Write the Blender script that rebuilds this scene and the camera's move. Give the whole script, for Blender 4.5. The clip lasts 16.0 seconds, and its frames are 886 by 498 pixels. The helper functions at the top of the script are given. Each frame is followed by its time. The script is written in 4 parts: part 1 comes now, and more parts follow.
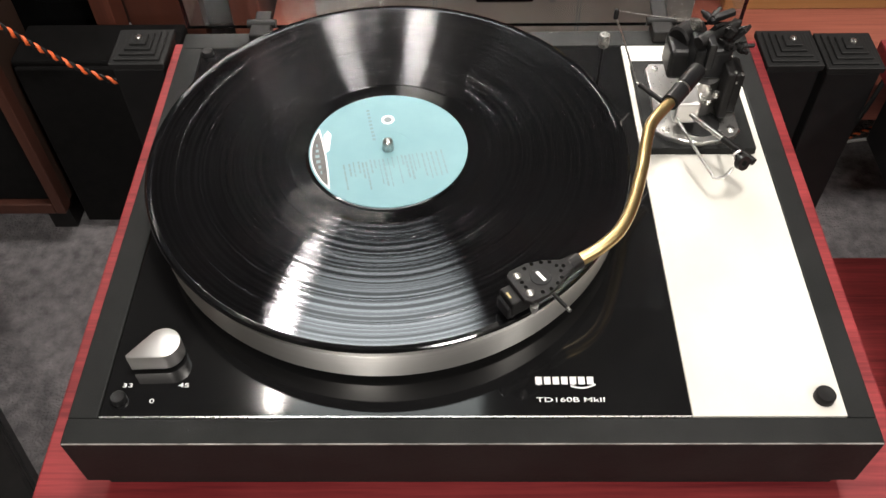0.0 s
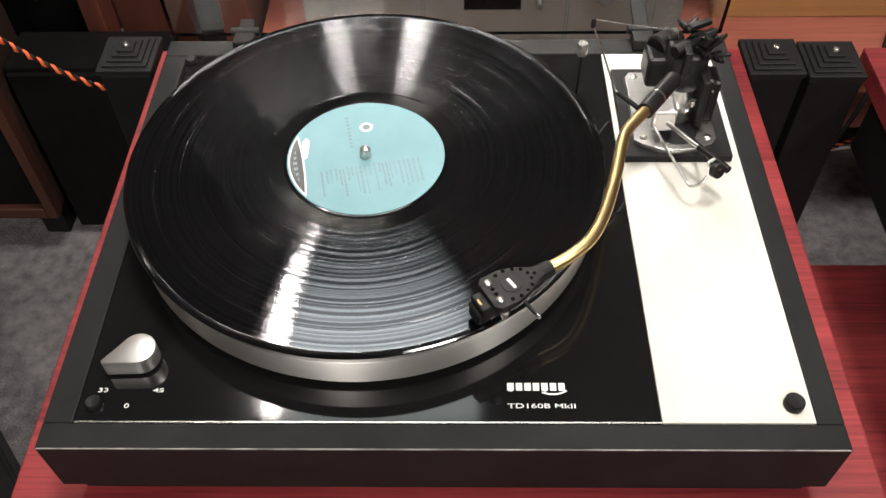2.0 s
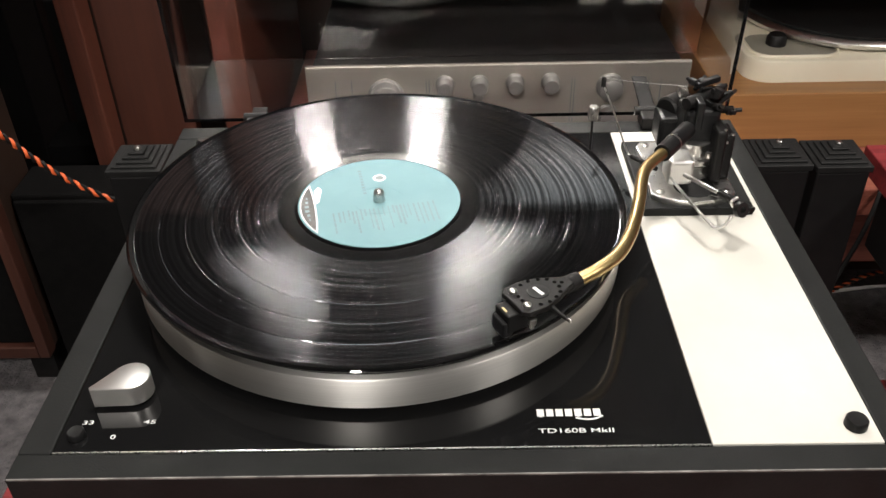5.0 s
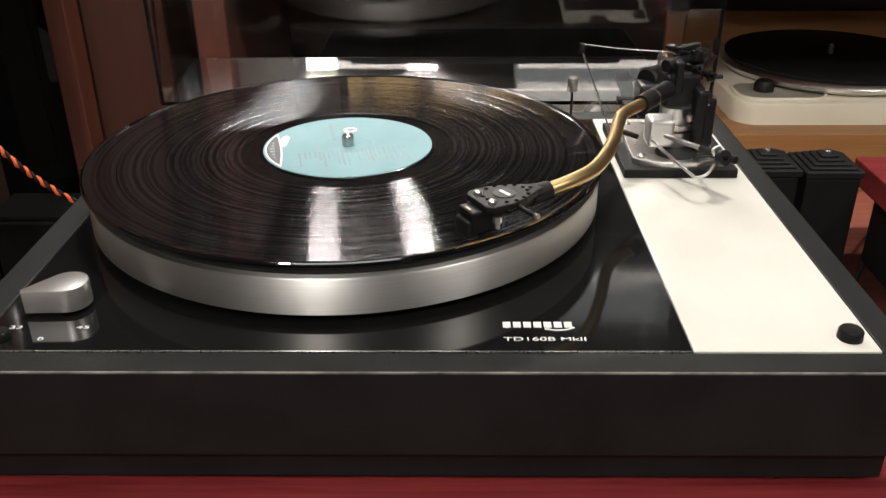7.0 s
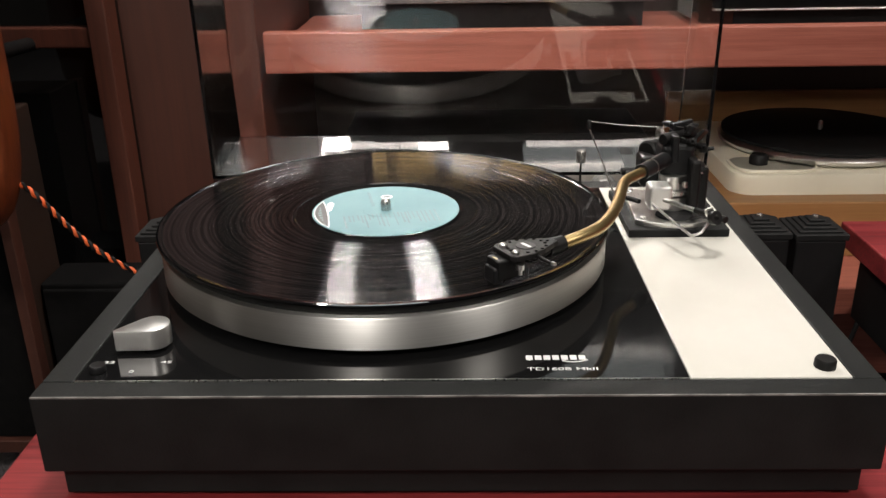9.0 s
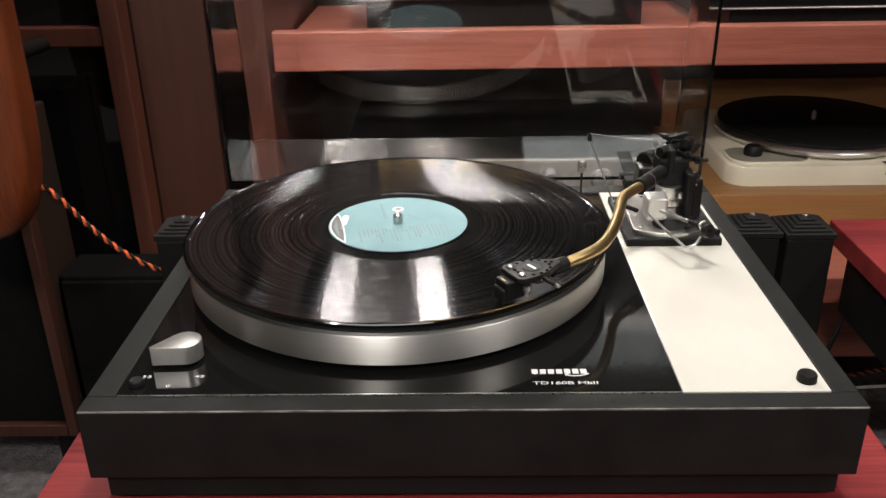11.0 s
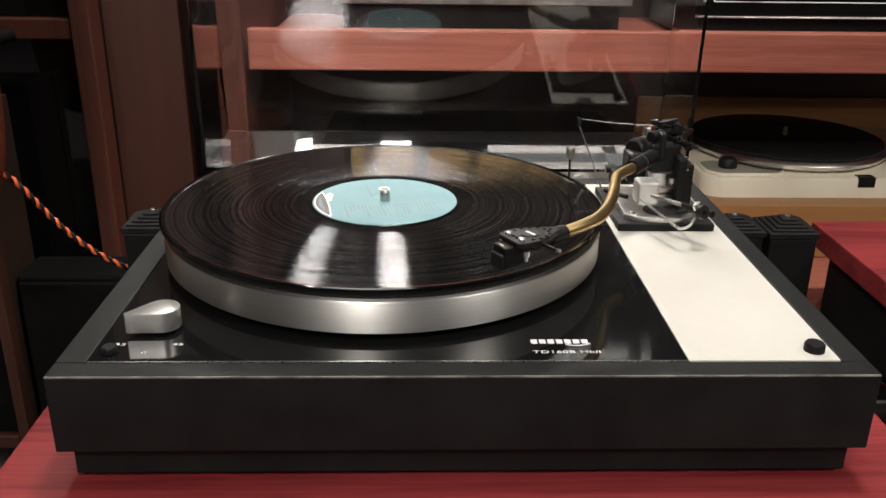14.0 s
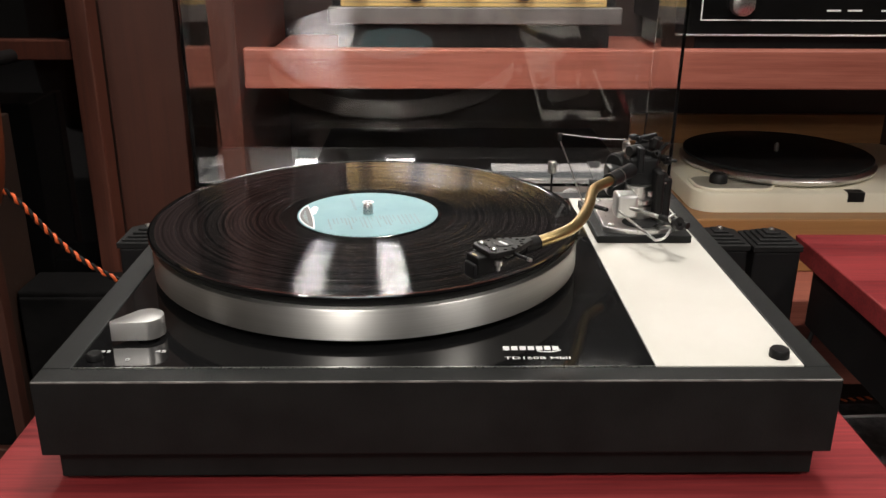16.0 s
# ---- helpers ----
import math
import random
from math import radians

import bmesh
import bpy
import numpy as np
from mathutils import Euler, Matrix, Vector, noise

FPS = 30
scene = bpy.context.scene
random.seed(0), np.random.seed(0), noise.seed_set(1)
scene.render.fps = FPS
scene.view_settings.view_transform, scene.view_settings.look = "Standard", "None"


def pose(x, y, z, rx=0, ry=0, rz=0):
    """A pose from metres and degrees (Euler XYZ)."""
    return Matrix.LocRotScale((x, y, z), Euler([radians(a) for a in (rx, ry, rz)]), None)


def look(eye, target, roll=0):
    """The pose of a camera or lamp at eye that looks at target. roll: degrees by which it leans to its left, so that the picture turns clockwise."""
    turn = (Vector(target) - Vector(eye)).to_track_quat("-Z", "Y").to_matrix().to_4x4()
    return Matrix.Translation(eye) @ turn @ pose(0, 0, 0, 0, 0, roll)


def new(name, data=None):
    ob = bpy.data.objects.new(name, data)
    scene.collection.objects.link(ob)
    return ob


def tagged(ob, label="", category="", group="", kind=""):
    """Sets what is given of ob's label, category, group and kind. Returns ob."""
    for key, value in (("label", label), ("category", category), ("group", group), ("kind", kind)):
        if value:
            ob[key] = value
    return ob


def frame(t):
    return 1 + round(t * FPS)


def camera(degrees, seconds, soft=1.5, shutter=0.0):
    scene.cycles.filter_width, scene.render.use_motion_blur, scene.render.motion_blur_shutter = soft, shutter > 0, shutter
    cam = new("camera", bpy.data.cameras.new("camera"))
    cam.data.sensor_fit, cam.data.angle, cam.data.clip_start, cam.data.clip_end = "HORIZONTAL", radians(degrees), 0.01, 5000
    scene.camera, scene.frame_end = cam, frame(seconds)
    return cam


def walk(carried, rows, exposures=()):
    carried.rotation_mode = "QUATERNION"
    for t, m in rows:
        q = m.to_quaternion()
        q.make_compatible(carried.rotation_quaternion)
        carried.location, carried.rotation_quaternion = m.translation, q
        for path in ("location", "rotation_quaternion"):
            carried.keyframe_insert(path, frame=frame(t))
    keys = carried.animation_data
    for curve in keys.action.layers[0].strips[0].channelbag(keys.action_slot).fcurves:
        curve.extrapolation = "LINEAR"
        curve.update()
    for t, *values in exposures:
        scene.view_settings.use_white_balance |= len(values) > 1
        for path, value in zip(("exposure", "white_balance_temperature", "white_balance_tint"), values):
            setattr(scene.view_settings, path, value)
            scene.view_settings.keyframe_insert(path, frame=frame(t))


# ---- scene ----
# camera and its path: seconds, eye, target, roll
PATH = [
    (0, (0.1913, -0.2228, 0.4173), (0.1651, 1.0362, -1.1364), -1.15),
    (0.5, (0.2054, -0.2218, 0.4163), (0.1744, 1.0366, -1.1379), -1.45),
    (1, (0.2079, -0.2211, 0.4174), (0.1797, 1.0374, -1.1368), -1.13),
    (1.5, (0.2081, -0.2215, 0.4199), (0.1775, 1.0409, -1.1311), -1.06),
    (2, (0.2083, -0.2244, 0.4209), (0.1741, 1.0435, -1.1255), -1.26),
    (2.5, (0.206, -0.2267, 0.4209), (0.168, 1.0515, -1.1169), -1.48),
    (3, (0.2006, -0.2342, 0.4156), (0.1693, 1.0698, -1.1005), -1.84),
    (3.5, (0.1943, -0.2455, 0.4184), (0.1858, 1.1063, -1.0556), -1.61),
    (4, (0.1917, -0.2538, 0.3997), (0.1888, 1.1646, -1.0102), -1.32),
    (4.2, (0.1923, -0.2637, 0.3892), (0.1905, 1.1891, -0.9854), -1.09),
    (6.3, (0.2006, -0.2929, 0.2265), (0.1491, 1.4815, -0.6949), -1.71),
    (6.5, (0.2059, -0.2975, 0.2239), (0.1606, 1.4754, -0.7005), -1.26),
    (7, (0.2129, -0.3185, 0.2146), (0.1884, 1.4595, -0.7009), -0.37),
    (7.5, (0.2038, -0.3492, 0.2206), (0.1961, 1.4607, -0.6305), 0.14),
    (8, (0.1996, -0.3617, 0.2229), (0.1831, 1.4721, -0.5752), -0.08),
    (8.5, (0.1983, -0.3733, 0.2251), (0.166, 1.4712, -0.5473), -0.59),
    (9, (0.2019, -0.3888, 0.2299), (0.1575, 1.4642, -0.5213), -1.00),
    (11.3, (0.1906, -0.4118, 0.2764), (0.1522, 1.4072, -0.5539), -1.07),
    (11.5, (0.1852, -0.4141, 0.2731), (0.1455, 1.4113, -0.5433), -0.94),
    (12, (0.1554, -0.4184, 0.254), (0.1658, 1.4243, -0.5234), 0.73),
    (12.5, (0.1575, -0.4104, 0.2323), (0.2117, 1.4478, -0.5052), 1.45),
    (13, (0.1627, -0.4048, 0.2262), (0.2357, 1.4533, -0.5103), 1.25),
    (13.5, (0.1658, -0.4066, 0.2255), (0.2345, 1.4486, -0.5185), 1.11),
    (14, (0.173, -0.4057, 0.2253), (0.2305, 1.4519, -0.5135), 0.74),
    (14.5, (0.1767, -0.4048, 0.2239), (0.2289, 1.4559, -0.5075), 0.72),
    (15, (0.1765, -0.4114, 0.2242), (0.2265, 1.4529, -0.4982), 0.72),
    (15.5, (0.1823, -0.418, 0.2271), (0.2311, 1.4504, -0.4849), 0.39),
    (16, (0.1919, -0.4228, 0.226), (0.2297, 1.4513, -0.4713), 0.36),
]
cam = camera(54.00, 16.0)
walk(cam, [(t, look(e, a, r)) for t, e, a, r in PATH], exposures=[(0.0, 0.27), (4.2, 0.24), (6.3, 0.12), (9.0, 0.0), (16.0, 0.0)])

# ---- world and lamps ----
CEIL = 1.95
FLOOR = -0.45
world = bpy.data.worlds.new("shop_air")
scene.world = world
world.use_nodes = True
world.node_tree.nodes["Background"].inputs[0].default_value = (1.0, 0.93, 0.86, 1)
world.node_tree.nodes["Background"].inputs[1].default_value = 0.06


def area_lamp(name, loc, target, sx, sy, watts, colour):
    d = bpy.data.lights.new(name, "AREA")
    d.shape, d.size, d.size_y, d.energy, d.color = "RECTANGLE", sx, sy, watts, colour
    ob = new(name, d)
    ob.matrix_world = look(loc, target)
    return ob


WHITE = (1.0, 0.94, 0.875)
# the main fitting overhead, a row of tubes and spots deep in the shop, a tube and panels nearer, a spot at the front of
# the shop, and two added fill lights behind the viewpoint
area_lamp("overhead_light", (0.42, 0.32, CEIL - 0.03), (0.42, 0.32, 0), 0.30, 0.40, 27, WHITE)
area_lamp("tube_lamp", (-0.19, 3.52, CEIL - 0.03), (-0.19, 3.52, 0), 0.38, 0.07, 0.45, WHITE)
area_lamp("tube_lamp", (0.89, 3.52, CEIL - 0.03), (0.89, 3.52, 0), 0.72, 0.07, 0.7, WHITE)
area_lamp("spot_lamp", (-0.44, 3.52, CEIL - 0.04), (-0.1, 0.2, 0), 0.15, 0.07, 20, WHITE)
area_lamp("spot_lamp", (0.06, 3.52, CEIL - 0.04), (0.1, 0.2, 0), 0.15, 0.07, 22, WHITE)
area_lamp("tube_lamp", (-0.36, 1.25, CEIL - 0.03), (-0.36, 1.25, 0), 0.04, 0.4, 7, WHITE)
area_lamp("panel_lamp", (-0.02, 1.22, CEIL - 0.03), (-0.02, 1.22, 0), 0.58, 0.40, 3.2, (0.93, 1.0, 0.98))
area_lamp("panel_lamp", (0.88, 3.30, CEIL - 0.03), (0.88, 3.30, 0), 0.74, 0.42, 0.9, (0.93, 1.0, 0.98))
area_lamp("spot_lamp", (-0.50, -4.65, CEIL - 0.04), (-0.2, 0.2, 0), 0.36, 0.36, 44, WHITE)
# Next two: unseen fill, added to brighten front faces, deck and platter rim.
area_lamp("overhead_light", (1.7, -0.9, CEIL - 0.05), (0.4, 0.4, 0), 0.5, 0.5, 32, WHITE)
area_lamp("overhead_light", (-0.25, -1.7, CEIL - 0.05), (0.3, 0.3, 0), 0.4, 0.5, 46, WHITE)

# ---- materials ----


def mat(name):
    m = bpy.data.materials.new(name)
    m.use_nodes = True
    return m, m.node_tree.nodes, m.node_tree.links, m.node_tree.nodes["Principled BSDF"]


def ramp(nodes, links, fac, a, b, p0=0.3, p1=0.7):
    r = nodes.new("ShaderNodeValToRGB")
    r.color_ramp.elements[0].position, r.color_ramp.elements[1].position = p0, p1
    r.color_ramp.elements[0].color, r.color_ramp.elements[1].color = (*a, 1), (*b, 1)
    links.new(fac, r.inputs[0])
    return r.outputs[0]


def noise_tex(nodes, links, scale, detail=4, stretch=(1, 1, 1), rough=0.55):
    co, mp = nodes.new("ShaderNodeTexCoord"), nodes.new("ShaderNodeMapping")
    mp.inputs["Scale"].default_value = stretch
    n = nodes.new("ShaderNodeTexNoise")
    n.inputs["Scale"].default_value, n.inputs["Detail"].default_value, n.inputs["Roughness"].default_value = scale, detail, rough
    links.new(co.outputs["Object"], mp.inputs[0])
    links.new(mp.outputs[0], n.inputs[0])
    return n.outputs[0]


def add_bump(nodes, links, p, height, strength, dist=0.001):
    b = nodes.new("ShaderNodeBump")
    b.inputs["Strength"].default_value, b.inputs["Distance"].default_value = strength, dist
    links.new(height, b.inputs["Height"])
    links.new(b.outputs[0], p.inputs["Normal"])


def surface(name, a, b, rough=(0.4, 0.5), metal=0.0, scale=40, stretch=(1, 1, 1), bump=0.05, fine=400, coat=0.0, spec=0.5, dist=0.0006):
    """A mottled surface: colours a and b by a large noise, roughness and relief by a fine one."""
    m, n, l, p = mat(name)
    big, small = noise_tex(n, l, scale, 5, stretch), noise_tex(n, l, fine, 3, stretch)
    l.new(ramp(n, l, big, a, b), p.inputs["Base Color"])
    r = n.new("ShaderNodeMapRange")
    r.inputs["To Min"].default_value, r.inputs["To Max"].default_value = rough
    l.new(small, r.inputs[0])
    l.new(r.outputs[0], p.inputs["Roughness"])
    p.inputs["Metallic"].default_value = metal
    p.inputs["Coat Weight"].default_value = coat
    p.inputs["Coat Roughness"].default_value = 0.08
    p.inputs["Specular IOR Level"].default_value = spec
    if bump:
        add_bump(n, l, p, small, bump, dist)
    return m


def wood(name, a, b, grain_axis, rough=(0.35, 0.5), scale=14, coat=0.0, bump=0.08):
    """Wood with grain along one axis: long streaks over broad bands."""
    m, n, l, p = mat(name)
    st = [1.0, 1.0, 1.0]
    st[grain_axis] = 0.06
    band, fine = noise_tex(n, l, scale, 5, st, 0.6), noise_tex(n, l, scale * 14, 4, [s * (0.5 if i == grain_axis else 1) for i, s in enumerate(st)], 0.7)
    mix = n.new("ShaderNodeMix")
    mix.inputs[0].default_value = 0.45
    l.new(band, mix.inputs[2])
    l.new(fine, mix.inputs[3])
    l.new(ramp(n, l, mix.outputs[0], a, b, 0.36, 0.64), p.inputs["Base Color"])
    r = n.new("ShaderNodeMapRange")
    r.inputs["To Min"].default_value, r.inputs["To Max"].default_value = rough
    l.new(fine, r.inputs[0])
    l.new(r.outputs[0], p.inputs["Roughness"])
    p.inputs["Coat Weight"].default_value = coat
    add_bump(n, l, p, fine, bump, 0.0006)
    return m


def clear(name, tint, rough=0.02):
    """Clear sheet plastic or glass: a thin coloured pane that reflects by Fresnel."""
    m, n, l, p = mat(name)
    p.inputs["Base Color"].default_value = (*tint, 1)
    p.inputs["Transmission Weight"].default_value = 1.0
    p.inputs["Roughness"].default_value = rough
    p.inputs["IOR"].default_value = 1.49
    return m


RED = wood("red_veneer", (0.105, 0.008, 0.011), (0.35, 0.046, 0.048), 0, (0.36, 0.5), 26)
RED_EDGE = wood("red_edge", (0.20, 0.012, 0.012), (0.40, 0.04, 0.035), 1, (0.35, 0.5), 26)
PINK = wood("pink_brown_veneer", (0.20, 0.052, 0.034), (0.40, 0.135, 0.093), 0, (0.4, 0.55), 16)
# A much darker tone of PINK, used on uprights, stile and rail.
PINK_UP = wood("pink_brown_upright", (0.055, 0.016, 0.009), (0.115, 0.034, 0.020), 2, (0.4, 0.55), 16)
BROWN = wood("brown_veneer", (0.032, 0.010, 0.006), (0.060, 0.018, 0.010), 2, (0.4, 0.55), 9)
DULL_WOOD = wood("dull_brown_wood", (0.040, 0.013, 0.008), (0.075, 0.024, 0.014), 2, (0.45, 0.6), 9)
DARK_WOOD = wood("dark_wood", (0.018, 0.010, 0.007), (0.035, 0.018, 0.012), 0, (0.4, 0.6), 9)
HONEY = wood("honey_wood", (0.22, 0.10, 0.035), (0.36, 0.18, 0.065), 0, (0.4, 0.5), 10)
ORANGE_WOOD = wood("orange_wood", (0.085, 0.017, 0.005), (0.22, 0.052, 0.014), 2, (0.3, 0.4), 30, coat=0.3)
PLINTH = surface("black_plinth_paint", (0.008, 0.0086, 0.0084), (0.014, 0.0147, 0.0143), (0.5, 0.65), fine=900, bump=0.25, scale=30, spec=0.15)
PLATE = surface("black_gloss_plate", (0.006, 0.006, 0.0065), (0.008, 0.008, 0.008), (0.05, 0.09), scale=20, fine=700, bump=0.0, spec=0.4)
IVORY = surface("ivory_board", (0.60, 0.585, 0.53), (0.66, 0.645, 0.595), (0.13, 0.21), scale=14, fine=500, bump=0.02, spec=0.6)
BLACK = surface("black_plastic", (0.006, 0.006, 0.006), (0.013, 0.012, 0.012), (0.38, 0.52), scale=60, fine=800, bump=0.1, spec=0.2)
BLACK_SATIN = surface("black_satin", (0.007, 0.007, 0.008), (0.014, 0.014, 0.014), (0.28, 0.4), scale=60, fine=800, bump=0.05, spec=0.3)
RUBBER = surface("black_rubber", (0.007, 0.007, 0.007), (0.013, 0.013, 0.013), (0.5, 0.65), scale=60, fine=900, bump=0.2, spec=0.25)
POST = surface("black_post", (0.006, 0.006, 0.0065), (0.012, 0.0115, 0.0115), (0.45, 0.6), scale=25, fine=500, bump=0.2, spec=0.25)
CHROME = surface("chrome", (0.72, 0.71, 0.69), (0.82, 0.81, 0.79), (0.24, 0.34), 1.0, scale=90, fine=600, bump=0.01)
STEEL = surface("brushed_steel", (0.55, 0.54, 0.52), (0.66, 0.65, 0.63), (0.22, 0.34), 1.0, scale=60, fine=900, bump=0.03)
KNOB = surface("satin_knob", (0.74, 0.73, 0.72), (0.80, 0.79, 0.77), (0.36, 0.42), 1.0, scale=30, fine=300, bump=0.0)
BRASS = surface("gold_arm_tube", (0.44, 0.32, 0.14), (0.54, 0.41, 0.20), (0.28, 0.4), 1.0, scale=60, fine=600, bump=0.03)
SILVER = surface("silver_fascia", (0.30, 0.28, 0.255), (0.36, 0.34, 0.31), (0.35, 0.45), 0.7, scale=8, fine=500, bump=0.03)
CREAM = surface("cream_enamel", (0.70, 0.645, 0.51), (0.77, 0.715, 0.575), (0.25, 0.38), scale=14, fine=500, bump=0.03, coat=0.2)
CARPET = surface("grey_carpet", (0.10, 0.095, 0.10), (0.24, 0.225, 0.23), (0.9, 1.0), scale=60, fine=260, bump=1.0, dist=0.006)
WALL = surface("dim_wall_paint", (0.10, 0.09, 0.08), (0.14, 0.125, 0.11), (0.8, 0.9), scale=3, fine=120, bump=0.2)
# Pale tone turns the unseen front wall into a reflector for front faces.
BOUNCE_WALL = surface("bounce_wall_paint", (0.42, 0.40, 0.37), (0.50, 0.48, 0.45), (0.8, 0.9), scale=3, fine=120, bump=0.2)
# Dark tone keeps the unseen ceiling from bouncing light and showing in gloss.
CEILING = surface("dark_ceiling_tone", (0.07, 0.068, 0.064), (0.09, 0.087, 0.082), (0.8, 0.9), scale=3, fine=120, bump=0.2)
WHITE_INK = surface("white_ink", (0.72, 0.72, 0.72), (0.8, 0.8, 0.8), (0.45, 0.55), bump=0.0)
GREY_INK = surface("grey_ink", (0.10, 0.13, 0.14), (0.16, 0.20, 0.21), (0.5, 0.6), bump=0.0)
GOLD_INK = surface("gold_ink", (0.45, 0.33, 0.12), (0.55, 0.42, 0.18), (0.4, 0.5), bump=0.0)
LABEL = surface("pale_blue_paper", (0.145, 0.275, 0.305), (0.175, 0.315, 0.345), (0.6, 0.75), scale=30, fine=900, bump=0.02, spec=0.25)
GREY_METAL = surface("grey_metal", (0.16, 0.16, 0.155), (0.24, 0.235, 0.23), (0.4, 0.5), 0.6, scale=40, bump=0.05)
# Pale mottled tone: edge wear and the bevel's highlight painted together.
WORN_GLINT = surface("worn_edge_glint", (0.02, 0.02, 0.02), (0.30, 0.29, 0.27), (0.5, 0.6), scale=45, stretch=(1, 1, 1), bump=0.0)
DARK_INK = surface("dark_ink", (0.015, 0.016, 0.016), (0.05, 0.048, 0.045), (0.5, 0.6), bump=0.0, scale=300)
LABEL_INK = surface("faint_label_ink", (0.09, 0.15, 0.16), (0.14, 0.23, 0.245), (0.5, 0.6), bump=0.0)
GOLD_FASCIA = surface("gold_fascia", (0.74, 0.52, 0.18), (0.82, 0.60, 0.24), (0.35, 0.45), 0.2, scale=8, fine=500, bump=0.02)
CABLE_ORANGE = surface("orange_cable", (0.70, 0.10, 0.02), (0.85, 0.16, 0.05), (0.4, 0.55), bump=0.05)
COVER = clear("smoked_acrylic", (0.94, 0.92, 0.91))
DARK_GLASS = surface("dark_glass", (0.004, 0.004, 0.004), (0.006, 0.006, 0.006), (0.03, 0.06), bump=0.0)
CLOTH = surface("black_grille_cloth", (0.003, 0.003, 0.003), (0.006, 0.0055, 0.0055), (0.8, 0.95), scale=90, fine=1200, bump=0.4, spec=0.1)


def brushed_rim():
    m, n, l, p = mat("turned_aluminium")
    p.inputs["Base Color"].default_value = (0.56, 0.55, 0.52, 1)
    p.inputs["Metallic"].default_value = 1.0
    p.inputs["Roughness"].default_value = 0.43
    fine = noise_tex(n, l, 60, 4, (0.2, 0.2, 40))
    l.new(ramp(n, l, fine, (0.76, 0.75, 0.72), (0.85, 0.84, 0.81)), p.inputs["Base Color"])
    p.inputs["Anisotropic"].default_value = 0.8
    p.inputs["Anisotropic Rotation"].default_value = 0.25
    tan = n.new("ShaderNodeTangent")
    tan.direction_type, tan.axis = "RADIAL", "Z"
    l.new(tan.outputs[0], p.inputs["Tangent"])
    return m


def vinyl():
    """Black vinyl: concentric grooves that stretch every light into radial streaks, with bands between the tracks."""
    m, n, l, p = mat("black_vinyl")
    co, sep = n.new("ShaderNodeTexCoord"), n.new("ShaderNodeSeparateXYZ")
    l.new(co.outputs["Object"], sep.inputs[0])
    flat = n.new("ShaderNodeCombineXYZ")
    l.new(sep.outputs[0], flat.inputs[0])
    l.new(sep.outputs[1], flat.inputs[1])
    rad = n.new("ShaderNodeVectorMath")
    rad.operation = "LENGTH"
    l.new(flat.outputs[0], rad.inputs[0])
    ring = n.new("ShaderNodeTexNoise")
    ring.noise_dimensions = "1D"
    ring.inputs["Scale"].default_value, ring.inputs["Detail"].default_value = 430, 6
    l.new(rad.outputs["Value"], ring.inputs["W"])
    p.inputs["Base Color"].default_value = (0.003, 0.003, 0.0033, 1)
    p.inputs["Roughness"].default_value = 0.5
    p.inputs["Specular IOR Level"].default_value = 0.0
    p.inputs["Coat Roughness"].default_value = 0.05
    p.inputs["Coat IOR"].default_value = 1.65
    tan = n.new("ShaderNodeTangent")
    tan.direction_type, tan.axis = "RADIAL", "Z"
    gl = n.new("ShaderNodeBsdfAnisotropic")
    gl.distribution = "BECKMANN"
    gl.inputs["Color"].default_value = (0.95, 0.95, 1.0, 1)
    gl.inputs["Roughness"].default_value = 0.138
    gl.inputs["Anisotropy"].default_value = 0.717
    l.new(tan.outputs[0], gl.inputs["Tangent"])
    amount = n.new("ShaderNodeMapRange")
    amount.inputs["From Min"].default_value, amount.inputs["From Max"].default_value = 0.42, 0.60
    amount.inputs["To Min"].default_value, amount.inputs["To Max"].default_value = 0.14, 0.95
    l.new(ring.outputs[0], amount.inputs[0])
    # only the playing area is grooved: from the run-out ring to the rim
    inner, outer = n.new("ShaderNodeMath"), n.new("ShaderNodeMath")
    inner.operation, outer.operation = "GREATER_THAN", "LESS_THAN"
    inner.inputs[1].default_value, outer.inputs[1].default_value = 0.0615, 0.1464
    l.new(rad.outputs["Value"], inner.inputs[0])
    l.new(rad.outputs["Value"], outer.inputs[0])
    both, fac = n.new("ShaderNodeMath"), n.new("ShaderNodeMath")
    both.operation = fac.operation = "MULTIPLY"
    l.new(inner.outputs[0], both.inputs[0])
    l.new(outer.outputs[0], both.inputs[1])
    l.new(both.outputs[0], fac.inputs[0])
    l.new(amount.outputs[0], fac.inputs[1])
    # smooth vinyl mirrors only outside the grooves, and the gloss grows towards grazing view
    shine = n.new("ShaderNodeMapRange")
    shine.inputs["To Min"].default_value, shine.inputs["To Max"].default_value = 0.9, 0.0
    l.new(both.outputs[0], shine.inputs[0])
    l.new(shine.outputs[0], p.inputs["Coat Weight"])
    graze, gloss = n.new("ShaderNodeFresnel"), n.new("ShaderNodeMath")
    graze.inputs["IOR"].default_value = 2.0
    gloss.operation = "MULTIPLY"
    l.new(graze.outputs[0], gloss.inputs[0])
    l.new(fac.outputs[0], gloss.inputs[1])
    # a tighter lobe: the lands between grooves mirror the room, blurred across the grooves only
    land = n.new("ShaderNodeBsdfAnisotropic")
    land.distribution = "BECKMANN"
    land.inputs["Color"].default_value = (0.95, 0.95, 1.0, 1)
    land.inputs["Roughness"].default_value = 0.085
    land.inputs["Anisotropy"].default_value = 0.72
    l.new(tan.outputs[0], land.inputs["Tangent"])
    skin, sheen = n.new("ShaderNodeFresnel"), n.new("ShaderNodeMath")
    skin.inputs["IOR"].default_value = 1.65
    sheen.operation = "MULTIPLY"
    l.new(skin.outputs[0], sheen.inputs[0])
